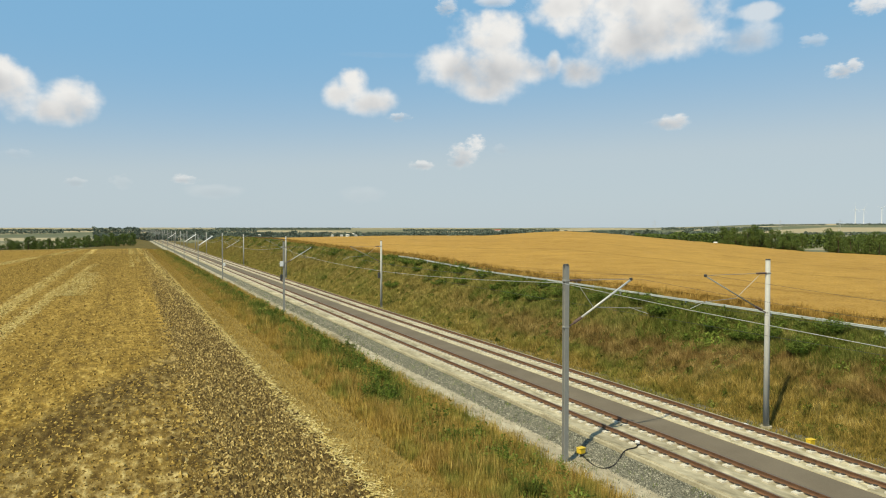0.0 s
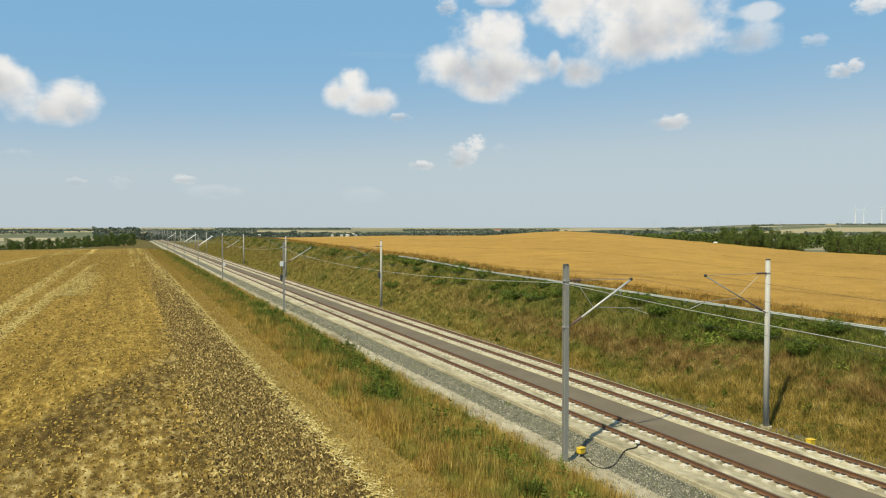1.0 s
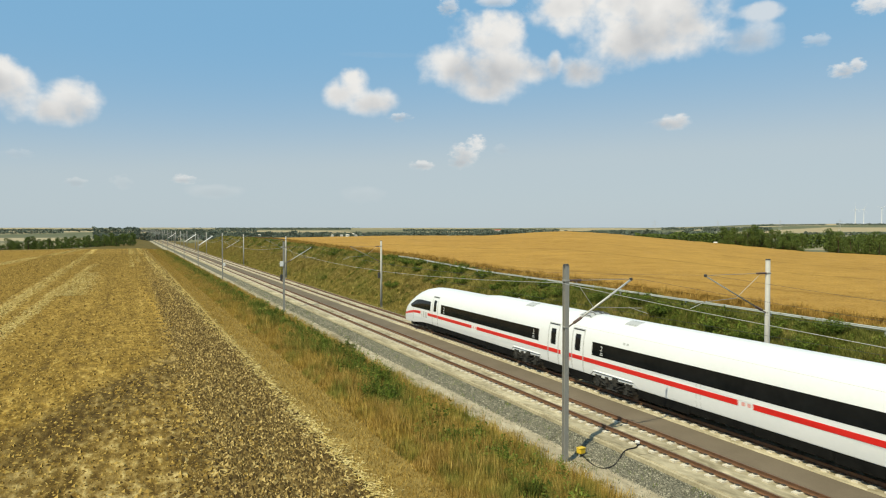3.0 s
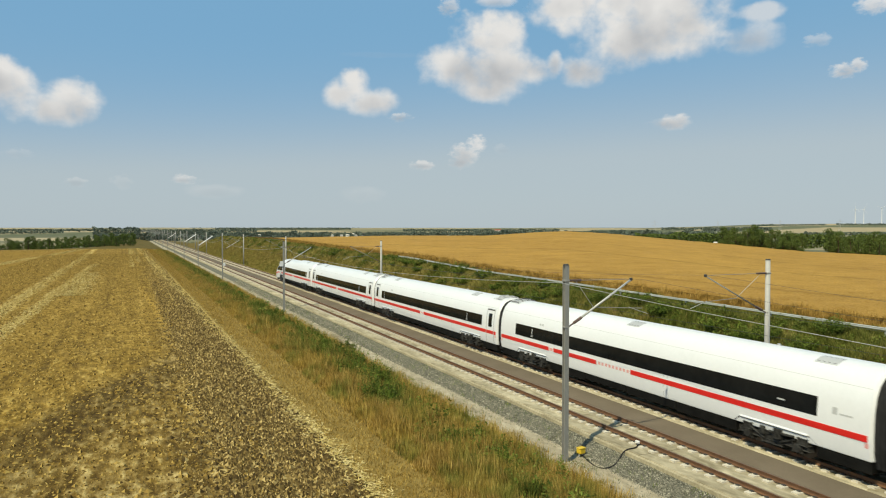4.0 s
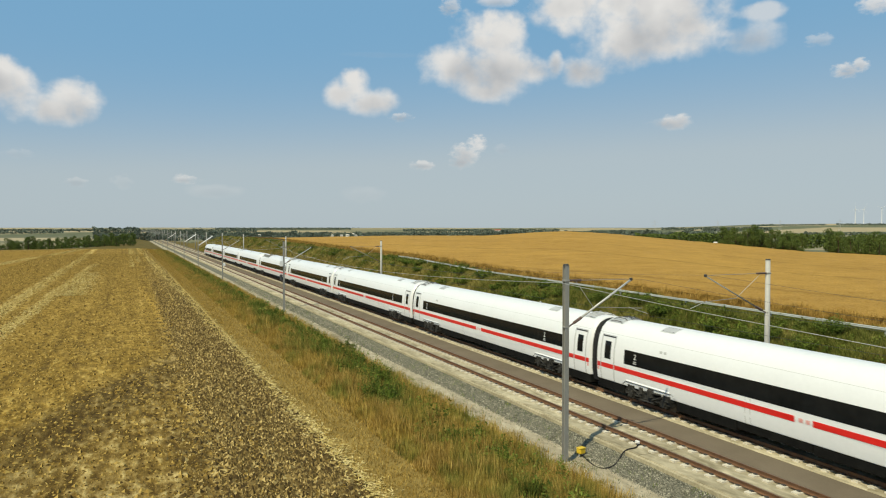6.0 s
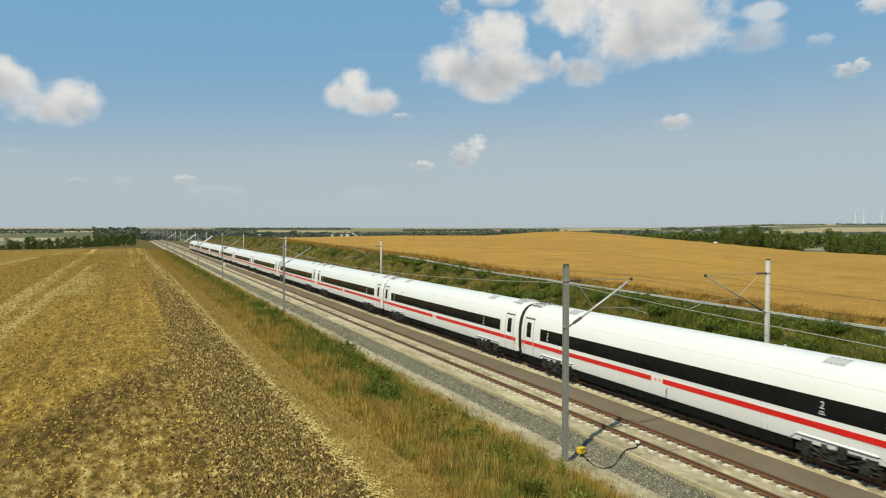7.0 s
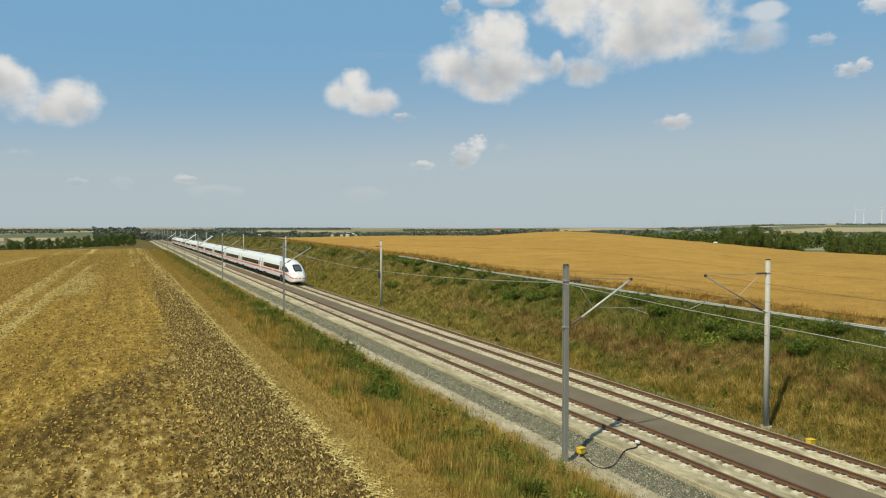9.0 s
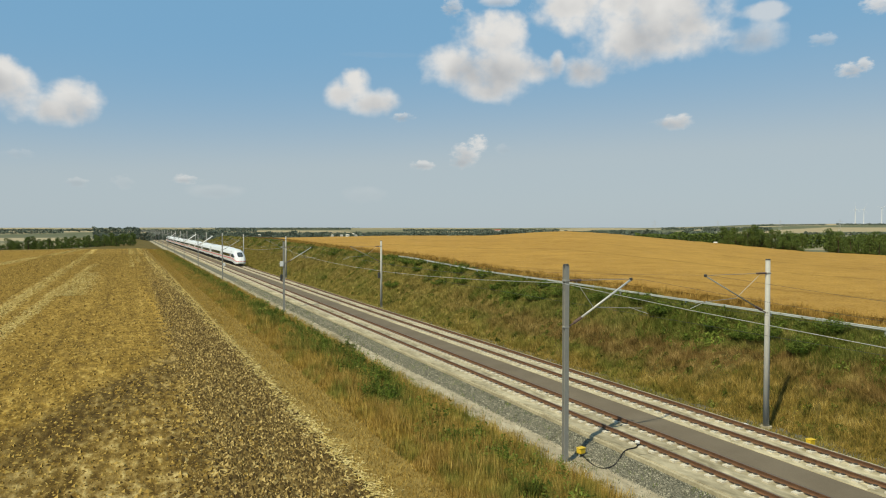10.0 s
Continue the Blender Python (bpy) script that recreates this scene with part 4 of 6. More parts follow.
def make_car(doors=(1, -1), restaurant=False, well=False):
    t = empty("train_car")
    h = (LEN - GAP) / 2
    a, b = h - 1.0, h - 9.2
    ys = [-h, -h + 0.03, -h / 2, 0, h / 2, h - 0.03, h]
    caps = None
    if well:
        ys = [-h, -h + 0.03, -h / 2, b - 1.5, b - 1.0, b - 0.1, b, a, a + 0.1, h - 0.03, h]
        caps = [9, 9, 9, 9, 3.95, 3.6, 3.5, 3.5, 3.8, 9, 9]
    part("body", body_mesh([99] * len(ys), ys, caps), white_paint, t, "glossy white painted body", True)
    if well:
        # gear in the sunken part of the roof
        part("roof_well", box(bmesh.new(), -0.98, 0.98, b + 0.1, a - 0.1, 3.45, 3.56, 0.02), grey_paint, t, "grey sunken roof well")
        bm = bmesh.new()
        for i in range(7):
            y = b + 0.7 + i * 1.12
            for x in (-0.62, 0.62):
                tube(bm, (x, y, 3.55), (x, y, 3.9 + 0.05 * (i % 3)), 0.08, 0.06, 8)
            box(bm, -0.5 + 0.1 * (i % 3), 0.2 + 0.12 * (i % 4), y - 0.3, y + 0.3 + 0.1 * (i % 2), 3.55, 3.74 + 0.05 * (i % 3), 0.04)
            tube(bm, (-0.9, y + 0.2, 3.58), (0.9, y - 0.1, 3.66), 0.05, 0.05, 6)
        tube(bm, (-0.62, b + 0.5, 3.95), (-0.62, a - 0.6, 3.98), 0.035)
        tube(bm, (0.62, b + 0.5, 3.98), (0.62, a - 0.6, 3.95), 0.035)
        for s in (-1, 1):
            tube(bm, (-0.4 * s, b + 0.9, 3.75), (0.2 * s, b + 3.6, 3.92), 0.05)
            tube(bm, (0.2 * s, b + 3.6, 3.92), (-0.4 * s, b + 1.4, 3.96), 0.035)
        tube(bm, (-0.8, b + 1.2, 3.98), (0.8, b + 1.2, 3.98), 0.04)
        tube(bm, (-0.8, b + 1.5, 3.98), (0.8, b + 1.5, 3.98), 0.04)
        part("pantograph", bm, near_mast_mat, t, "folded pantograph and insulators")
    for s in (-1, 1):
        y0 = -h + (2.3 if -1 in doors else 2.2)
        y1 = h - (2.4 if 1 in doors else 2.1)
        add_band(t, y0, y1, s, (0, 2.2) if restaurant else (2.6, 0.9))
        part("gutter_seam", side_patch(bmesh.new(), [-h + 0.1, h - 0.1], 3.32, 3.332, s, off=0.003, rows=1), grey_paint, t)
        for e in doors:
            add_door(t, e * (h - 0.95), s)
        for e in (-1, 1):
            part("marking", side_patch(bmesh.new(), [e * (h - 0.14) - 0.07, e * (h - 0.14) + 0.07], 1.24, 1.42, s, off=0.006, rows=1), faded_red, t, "small pale red marking")
        for k in range(2):
            part("marking", side_patch(bmesh.new(), [h - 5.6 + 0.3 * k, h - 5.42 + 0.3 * k], 2.86, 2.98, s, off=0.006, rows=1), grey_paint, t, "small grey marking")
        if restaurant:
            add_stripe(t, [(-h + 0.1, -0.5), (2.55, 7.05), (7.6, h - 0.1)], s, [(-0.4, 2.45), (7.12, 7.5)])
            for y, z0, z1, wd, off in ((-13.02, 2.18, 2.24, 0.55, 0.006), (-12.55, 2.16, 2.42, 0.2, 0.006), (-10.12, 2.18, 2.24, 0.35, 0.02)):
                part("marking", side_patch(bmesh.new(), [y - wd / 2, y + wd / 2], z0, z1, s, off=off, rows=1), grey_paint, t, "small grey marking")
        else:
            add_stripe(t, [(-h + 0.04, -0.1), (0.75, h - 0.04)], s, [(0.0, 0.65)])
        for y in ((-3.36,) if restaurant else (-h + 7.5, h - 11.0)):
            part("panel_seam", side_patch(side_patch(bmesh.new(), [y, y + 0.03], 0.8, 1.9, s, off=0.002), [y + 0.28, y + 0.31], 0.8, 1.9, s, off=0.002), grey_paint, t)
    add_bogie(t, h - 4.3)
    add_bogie(t, -h + 4.3)
    add_under(t, -h, h, (h - 4.3, -h + 4.3))
    add_roof(t, [-h + 5, 4.0] if well else [-11.6, 0.2] if restaurant else [-h + 5, h - 5])
    if not restaurant:
        end_gear(t, -h + 0.95)
    if not well:
        end_gear(t, h - 0.9)
    bellows(t, -LEN / 2)
    return t


def make_end_car():
    """Nose towards +y; the car's middle at 0."""
    t = empty("train_end_car")
    n0, rear = END_LEN / 2, -END_LEN / 2 + GAP / 2
    us = [0.82, 0.835, 0.86, 0.9, 0.96, 1.02, 1.1, 1.25, 1.55, 2, 2.6, 3.2, 3.8, 4.4, 5, 5.6, 6.3, 7, 7.8, 8.6, 9.5, 13, 16.2, 16.8, 17.4, 18, 18.6, 22, n0 - rear - 0.03, n0 - rear]
    part("body", body_mesh(us, [n0 - u for u in us]), white_paint, t, "glossy white streamlined body", True)
    for s in (-1, 1):
        u = [0.825, 0.84, 0.87, 0.92, 1.0, 1.1, 1.25, 1.55, 2, 2.6, 3.2, 3.9, 4.6, 5.4, 6.1]
        zc = np.interp(u, [0, 1, 2, 3, 4.5, 6.1], [0.98, 1.02, 1.12, 1.3, 1.5, 1.57])
        hw = np.interp(u, [0, 2, 6], [0.06, 0.09, 0.12])
        part("red_stripe", side_patch(bmesh.new(), [n0 - a for a in u], list(zc - hw), list(zc + hw), s, u, 0.006, 2), red_paint, t, "red stripe curving round the nose")
        bm = bmesh.new()
        for a, b in ((6.3, 6.42), (6.62, 7.02), (7.2, 7.55)):
            side_patch(bm, [n0 - a, n0 - b], 1.2, 1.72, s, [a, b], 0.008, 2)
        part("emblem", bm, grey_paint, t, "pale grey emblem bars")
        add_stripe(t, [(rear + 0.1, n0 - 17.6), (n0 - 16.7, n0 - 7.8)], s, [(n0 - 17.5, n0 - 16.8)])
        u = [3.3, 3.7, 4.2, 4.8, 5.4, 6.2, 7.2, 8.38]
        lo = [1.98, 1.86, 1.86, 1.88, 1.9, 1.91, 1.92, 1.93]
        hi = list(np.interp(u, [3.3, 3.7, 4.2, 4.8, 5.4, 6.2, 8.38], [2.05, 2.2, 2.4, 2.56, 2.66, 2.7, 2.7]))
        part("cab_side_window", side_patch(bmesh.new(), [n0 - a for a in u], lo, hi, s, u, 0.012), glass_mat, t, "tapered dark side window", True)
        for a in (4.12, 4.3):
            part("panel_seam", side_patch(bmesh.new(), [n0 - a, n0 - a - 0.035], 0.75, 1.8, s, [a, a], 0.009), grey_paint, t)
        add_door(t, n0 - 9.4, s, 9.4)
        add_door(t, rear + 0.95, s)
        add_band(t, rear + 2.7, n0 - 10.7, s)
        # slim lamps beside the windscreen
        bm = bmesh.new()
        g = []
        for uu in (1.15, 1.4, 1.75, 2.3):
            g.append([bm.verts.new((s * x, n0 - uu, roof_z(x, uu) + 0.012)) for x in (0.66 + 0.05 * uu, 0.76 + 0.06 * uu)])
        for p, q in zip(g[:-1], g[1:]):
            bm.faces.new((p[0], p[1], q[1], q[0]))
        part("headlight", bm, grey_paint, t, "slim grey headlight strip")
    bm = bmesh.new()
    g = []
    for k in range(9):
        uu = 1.75 + 2.2 * k / 8
        w = 0.5 + 0.2 * math.sin(min(1, k / 3) * 1.57) - 0.012 * k
        g.append([bm.verts.new((w * (i / 5 - 1), n0 - uu, roof_z(w * (i / 5 - 1), uu) + 0.015)) for i in range(11)])
    for p, q in zip(g[:-1], g[1:]):
        for i in range(10):
            bm.faces.new((p[i], p[i + 1], q[i + 1], q[i]))
    screen = part("windscreen", bm, screen_mat, t, "dark raked windscreen", True)
    bm = bmesh.new()
    g = []
    for k in range(7):
        uu = 2.12 + 1.35 * k / 6
        g.append([bm.verts.new(((0.5 - 0.008 * k) * (i / 5 - 1), n0 - uu, roof_z((0.5 - 0.008 * k) * (i / 5 - 1), uu) + 0.021)) for i in range(11)])
    for p, q in zip(g[:-1], g[1:]):
        for i in range(10):
            bm.faces.new((p[i], p[i + 1], q[i + 1], q[i]))
    part("pane", bm, screen_inner, screen, "paler clear pane", True)
    bm = bmesh.new()
    for x in (-0.12, 0.02):
        bm.faces.new([bm.verts.new((a, n0 - uu, roof_z(a, uu) + 0.012)) for a, uu in ((x, 1.38), (x + 0.1, 1.38), (x + 0.1, 1.5), (x, 1.5))])
    part("front_marking", bm, faded_red, t, "small pale red marking on the bonnet")
    add_bogie(t, n0 - 5.6, False)
    add_bogie(t, rear + 4.3)
    add_under(t, rear, n0 - 4.4, (n0 - 5.6, rear + 4.3))
    add_roof(t, [rear + 5])
    return t


NOSE_Y, SPEED = 165.53 - 4.5 * 66.0, 66.0
kinds = ["end", "std", "std", "rest", "well", "std", "std", "std", "std", "std", "std", "tail"]
cars = []
first_std = None
at = -END_LEN / 2
LABEL = "white high-speed train car with a red stripe and dark windows"
for k, kind in enumerate(kinds):
    if kind == "end":
        c = tagged(make_end_car(), "white streamlined end car with red stripe and dark windscreen", "train car", "cars of the train")
        end_car = c
    elif kind == "tail":
        c = copy_thing(end_car, pose(0, 0, 0))
    elif kind == "std":
        c = copy_thing(first_std, pose(0, 0, 0)) if first_std else tagged(make_car(), LABEL, "train car", "cars of the train")
        first_std = first_std or c
    elif kind == "rest":
        c = tagged(make_car((), True), "white doorless restaurant car with small red lettering", "train car", "cars of the train")
    else:
        c = tagged(make_car((1, -1), False, True), "white train car with roof gear and a folded pantograph", "train car", "cars of the train")
    cars.append((c, at, kind == "tail"))
    nxt = END_LEN if k + 1 == len(kinds) - 1 else LEN
    at -= (END_LEN if k == 0 else LEN) / 2 + nxt / 2

# ---- sleepers ----
def make_sleepers():
    bm = box(bmesh.new(), -0.36, 0.36, -0.14, 0.14, -0.3, -0.172)
    bmesh.ops.inset_region(bm, faces=[f for f in bm.faces if f.normal.z > 0.9], thickness=0.02)
    k = len(bm.faces)
    for d in (-0.13, 0.13):
        box(bm, d - 0.05, d + 0.05, -0.07, 0.07, -0.174, -0.13)
    bm.faces.ensure_lookup_table()
    for f in bm.faces[k:]:
        f.material_index = 1
    me = bpy.data.meshes.new("sleeper_block")
    bm.to_mesh(me)
    bm.free()
    me.materials.append(block_mat)
    me.materials.append(dark_steel)
    for t in track_list:
        for i in range(150):
            for s in (-0.755, 0.755):
                ob = new("sleeper_block", me)
                ob.parent = t
                ob.matrix_basis = pose(s, 9.0 + 0.65 * i, 0)
    # the far ones, too small to tell apart
    far = bmesh.new()
    for i in range(150, 700):
        y = 9.0 + 0.65 * i
        for s in (-1, 1):
            box(far, s * 0.755 - 0.36, s * 0.755 + 0.36, y - 0.14, y + 0.14, -0.3, -0.172)
    a = part("distant_sleepers", far, block_mat, track_list[0])
    tagged(a, "rows of pale concrete sleeper blocks", kind="stuff")
    b = new("distant_sleepers", a.data)
    b.parent = track_list[1]
    tagged(b, "rows of pale concrete sleeper blocks", kind="stuff")


# ---- plants ----
rng = np.random.default_rng(7)


def fast_mesh(name, verts, k, mat, label, category, kind="stuff", parent=None):
    """verts: n * k points; each k of them make one face."""
    n = len(verts) // k
    me = bpy.data.meshes.new(name)
    me.vertices.add(len(verts))
    me.vertices.foreach_set("co", verts.astype(np.float32).ravel())
    me.loops.add(n * k)
    me.loops.foreach_set("vertex_index", np.arange(n * k, dtype=np.int32))
    me.polygons.add(n)
    me.polygons.foreach_set("loop_start", np.arange(0, n * k, k, dtype=np.int32))
    me.materials.append(mat)
    me.update(calc_edges=True)
    ob = new(name, me)
    ob.parent = parent
    if label:
        tagged(ob, label, category, kind=kind)
    return ob


def blade_points(x, y, h, w, lean):
    n = len(x)
    z = ground_z(x, y) - 0.02
    a, b = rng.uniform(0, 6.283, n), rng.uniform(0, 6.283, n)
    l = np.abs(rng.normal(0, 1, n)) * lean * h
    v = np.empty((n, 3, 3))
    v[:, 0] = np.stack([x - w * np.cos(a), y - w * np.sin(a), z], 1)
    v[:, 1] = np.stack([x + w * np.cos(a), y + w * np.sin(a), z], 1)
    v[:, 2] = np.stack([x + l * np.cos(b), y + l * np.sin(b), z + h], 1)
    return v.reshape(-1, 3)


def scatter(n, x0, x1, y0, y1, power=1.0, tuft=0.25, per=6):
    """Tufted places, denser towards y0."""
    m = n // per
    x, y = rng.uniform(x0, x1, m), y0 + (y1 - y0) * rng.uniform(0, 1, m) ** power
    x, y = np.repeat(x, per) + rng.normal(0, tuft, m * per), np.repeat(y, per) + rng.normal(0, tuft, m * per)
    k = (x > x0) & (x < x1)
    return x[k], y[k]


def patchy(x, y, s, seed):
    return 0.5 + 0.5 * np.clip(wave(x, y, s, seed), -1, 1)


def make_grass():
    x, y = scatter(240000, -11.2, -4.55, 9, 320, 2.0, 0.14, 9)
    h = (0.35 + 1.05 * patchy(x, y, 1.6, 2) * rng.uniform(0.25, 1.3, len(x))) * np.interp(x, [-11.2, -9.8, -6, -4.9, -4.5], [0.3, 1, 1, 0.6, 0.25])
    fast_mesh("verge_grass", blade_points(x, y, h, 0.011 + 0.00012 * y, 0.3), 3, grass_verge, "tall dry golden grass along the path", "grass")
    x, y = scatter(150000, -9.6, -5.2, 12, 320, 1.8, 0.2)
    k = patchy(x, y, 2.6, 21) + 0.45 * patchy(x, y, 9.0, 8) + np.interp(x, [-9.6, -8.5, -6.9, -5.6], [-0.4, 0.16, 0.02, -0.6]) - 0.3 * (y < 33) > 0.76
    x, y = x[k], y[k]
    h = 0.45 + 0.95 * patchy(x, y, 1.3, 15) * rng.uniform(0.35, 1.2, len(x))
    fast_mesh("verge_weeds", blade_points(x, y, h, 0.017 + 0.00013 * y, 0.4), 3, weed_mat, "green weeds between the dry grass and the path", "weeds")
    x, y = scatter(90000, -13.4, -10.4, 8, 340, 2.3, 0.2)
    h = 0.06 + 0.16 * rng.uniform(0, 1, len(x)) ** 2
    fast_mesh("mown_grass", blade_points(x, y, h, 0.012 + 0.00012 * y, 0.9), 3, straw_mat, "short straw-coloured mown grass strip", "grass")
    x, y = scatter(380000, 8.8, 18.6, 10, 360, 1.9, 0.17, 12)
    h = (0.2 + 0.55 * patchy(x, y, 1.9, 6) * rng.uniform(0.3, 1.3, len(x))) * (0.55 + 0.8 * patchy(x, y, 5.3, 3))
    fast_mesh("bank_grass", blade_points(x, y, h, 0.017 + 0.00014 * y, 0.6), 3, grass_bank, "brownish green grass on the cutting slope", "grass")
    x, y = scatter(210000, 12.4, 19.6, 10, 360, 1.8, 0.3)
    k = patchy(x, y, 3.1, 12) + np.interp(x, [12.4, 14.2, 16, 17.5], [-0.35, 0.05, 0.2, 0.35]) + 0.35 * (patchy(x, y, 8.3, 31) - 0.3) - 0.3 * np.clip((y - 55) / 50, 0, 1) > 0.66
    x, y = x[k], y[k]
    h = 0.25 + (0.35 + 0.4 * patchy(x, y, 6.1, 17) + 0.0015 * np.clip(y - 40, 0, 90)) * patchy(x, y, 2.3, 9) * rng.uniform(0.4, 1.2, len(x))
    fast_mesh("bank_weeds", blade_points(x, y, h, 0.02 + 0.00015 * y, 0.6), 3, weed_mat, "green weeds along the top of the bank", "weeds")
    x, y = scatter(160000, 18.8, 21.0, 8, 210, 1.6, 0.13, 14)
    h = (0.35 + 0.8 * rng.uniform(0, 1, len(x)) * (0.4 + 0.8 * patchy(x, y, 0.7, 4))) * np.interp(x + 0.6 * wave(y, x, 1.3, 3), [18.8, 19.5, 20.2], [0.35, 0.85, 1.15])
    fast_mesh("wheat_edge", blade_points(x, y, h, 0.024 + 0.0002 * y, 0.4), 3, stalk_mat, "brown wheat stalks at the edge of the crop", "wheat")
    x, y = scatter(60000, 6.35, 9.0, 10, 300, 1.9, 0.2)
    fast_mesh("shoulder_weeds", blade_points(x, y, (0.12 + 0.4 * rng.uniform(0, 1, len(x)) * patchy(x, y, 1.7, 5)) * np.interp(x, [6.35, 7.2], [0.5, 1]), 0.014 + 0.00013 * y, 0.6), 3, grass_bank, "dry weeds on the shoulder beside the slab", "weeds")
    x, y = scatter(9000, -5.1, -3.9, 10, 140, 1.5, 0.2, 18)
    fast_mesh("path_weeds", blade_points(x, y, 0.1 + 0.35 * rng.uniform(0, 1, len(x)), 0.011 + 0.0001 * y, 0.7), 3, grass_verge, "dry weeds spilling onto the sandy path", "weeds")
    x, y = scatter(5200, -5.0, -2.1, 10, 120, 1.5, 0.12)
    fast_mesh("gravel_weeds", blade_points(x, y, 0.06 + 0.16 * rng.uniform(0, 1, len(x)), 0.012 + 0.0001 * y, 0.6), 3, herb_mat, "small weeds in the gravel", "weeds")


def leaf_clumps(name, x, y, wide, tall, size, mat, label):
    """Low leafy herbs: domes of small leaves standing on the ground."""
    n, per = len(x), 64
    a, q = rng.uniform(0, 6.283, (n, per)), np.sqrt(rng.uniform(0, 1, (n, per)))
    w, h = (wide * rng.uniform(0.5, 1.3, n))[:, None], (tall * rng.uniform(0.35, 1.25, n))[:, None]
    px, py = x[:, None] + w * q * np.cos(a), y[:, None] + w * q * np.sin(a)
    pz = ground_z(px, py) + h * (1.0 - 0.75 * q * q) * rng.uniform(0.3, 1.0, (n, per))
    p = np.stack([px, py, pz], -1).reshape(-1, 3)
    m = len(p)
    u, v = rng.normal(0, 1, (m, 3)), rng.normal(0, 1, (m, 3))
    s = np.repeat(size + 0.0005 * y, per) * rng.uniform(0.6, 1.5, m)
    u *= (s / np.linalg.norm(u, axis=1))[:, None]
    v *= (0.55 * s / np.linalg.norm(v, axis=1))[:, None]
    fast_mesh(name, np.stack([p - u, p - v, p + u, p + v], 1).reshape(-1, 3), 4, mat, label, "weeds")


def make_herbs():
    n = 2600
    x, y = rng.normal(-7.6, 0.8, n), 12 + 230 * rng.uniform(0, 1, n) ** 1.7
    k = (x > -9.8) & (x < -4.9) & (patchy(x, y, 2.6, 21) + 0.5 * patchy(x, y, 8.0, 8) + rng.uniform(-0.2, 0.2, n) - 0.25 * (y < 32) > 0.5)
    leaf_clumps("verge_herbs", x[k], y[k], 0.36, 1.0, 0.05, herb_mat, "leafy green herbs among the dry verge grass")
    n = 5200
    x, y = rng.uniform(12.6, 18.6, n), 12 + 250 * rng.uniform(0, 1, n) ** 1.6
    k = patchy(x, y, 2.9, 12) + 0.4 * patchy(x, y, 8.3, 31) + np.interp(x, [12.6, 14.5, 16.5, 18.6], [-0.45, -0.05, 0.15, 0.1]) + rng.uniform(-0.2, 0.2, n) - 0.2 * np.clip((y - 45) / 40, 0, 1) > 0.83
    leaf_clumps("bank_herbs", x[k], y[k], 0.42, 0.6, 0.055, herb_mat, "leafy green herbs on the upper bank")
    n = 420
    x, y = np.array([-4.3, -3.75, -3.5, -4.0, -3.3]), np.array([25.9, 25.6, 25.1, 25.0, 25.9])
    leaf_clumps("flowering_weeds", x, y, 0.28, 0.45, 0.012, blossom_mat, "white flowering weeds at the foot of the mast")
    x, y = np.array([10.1, 10.4, 10.0]), np.array([27.9, 27.4, 27.2])
    leaf_clumps("yellow_flowers", x, y, 0.3, 0.8, 0.012, bloom_mat, "yellow flowering weeds on the bank")
    x, y = rng.uniform(8.9, 13.5, n), 12 + 150 * rng.uniform(0, 1, n) ** 1.5
    leaf_clumps("bank_tufts", x, y, 0.28, 0.35, 0.05, weed_mat, "low olive weeds on the lower bank")


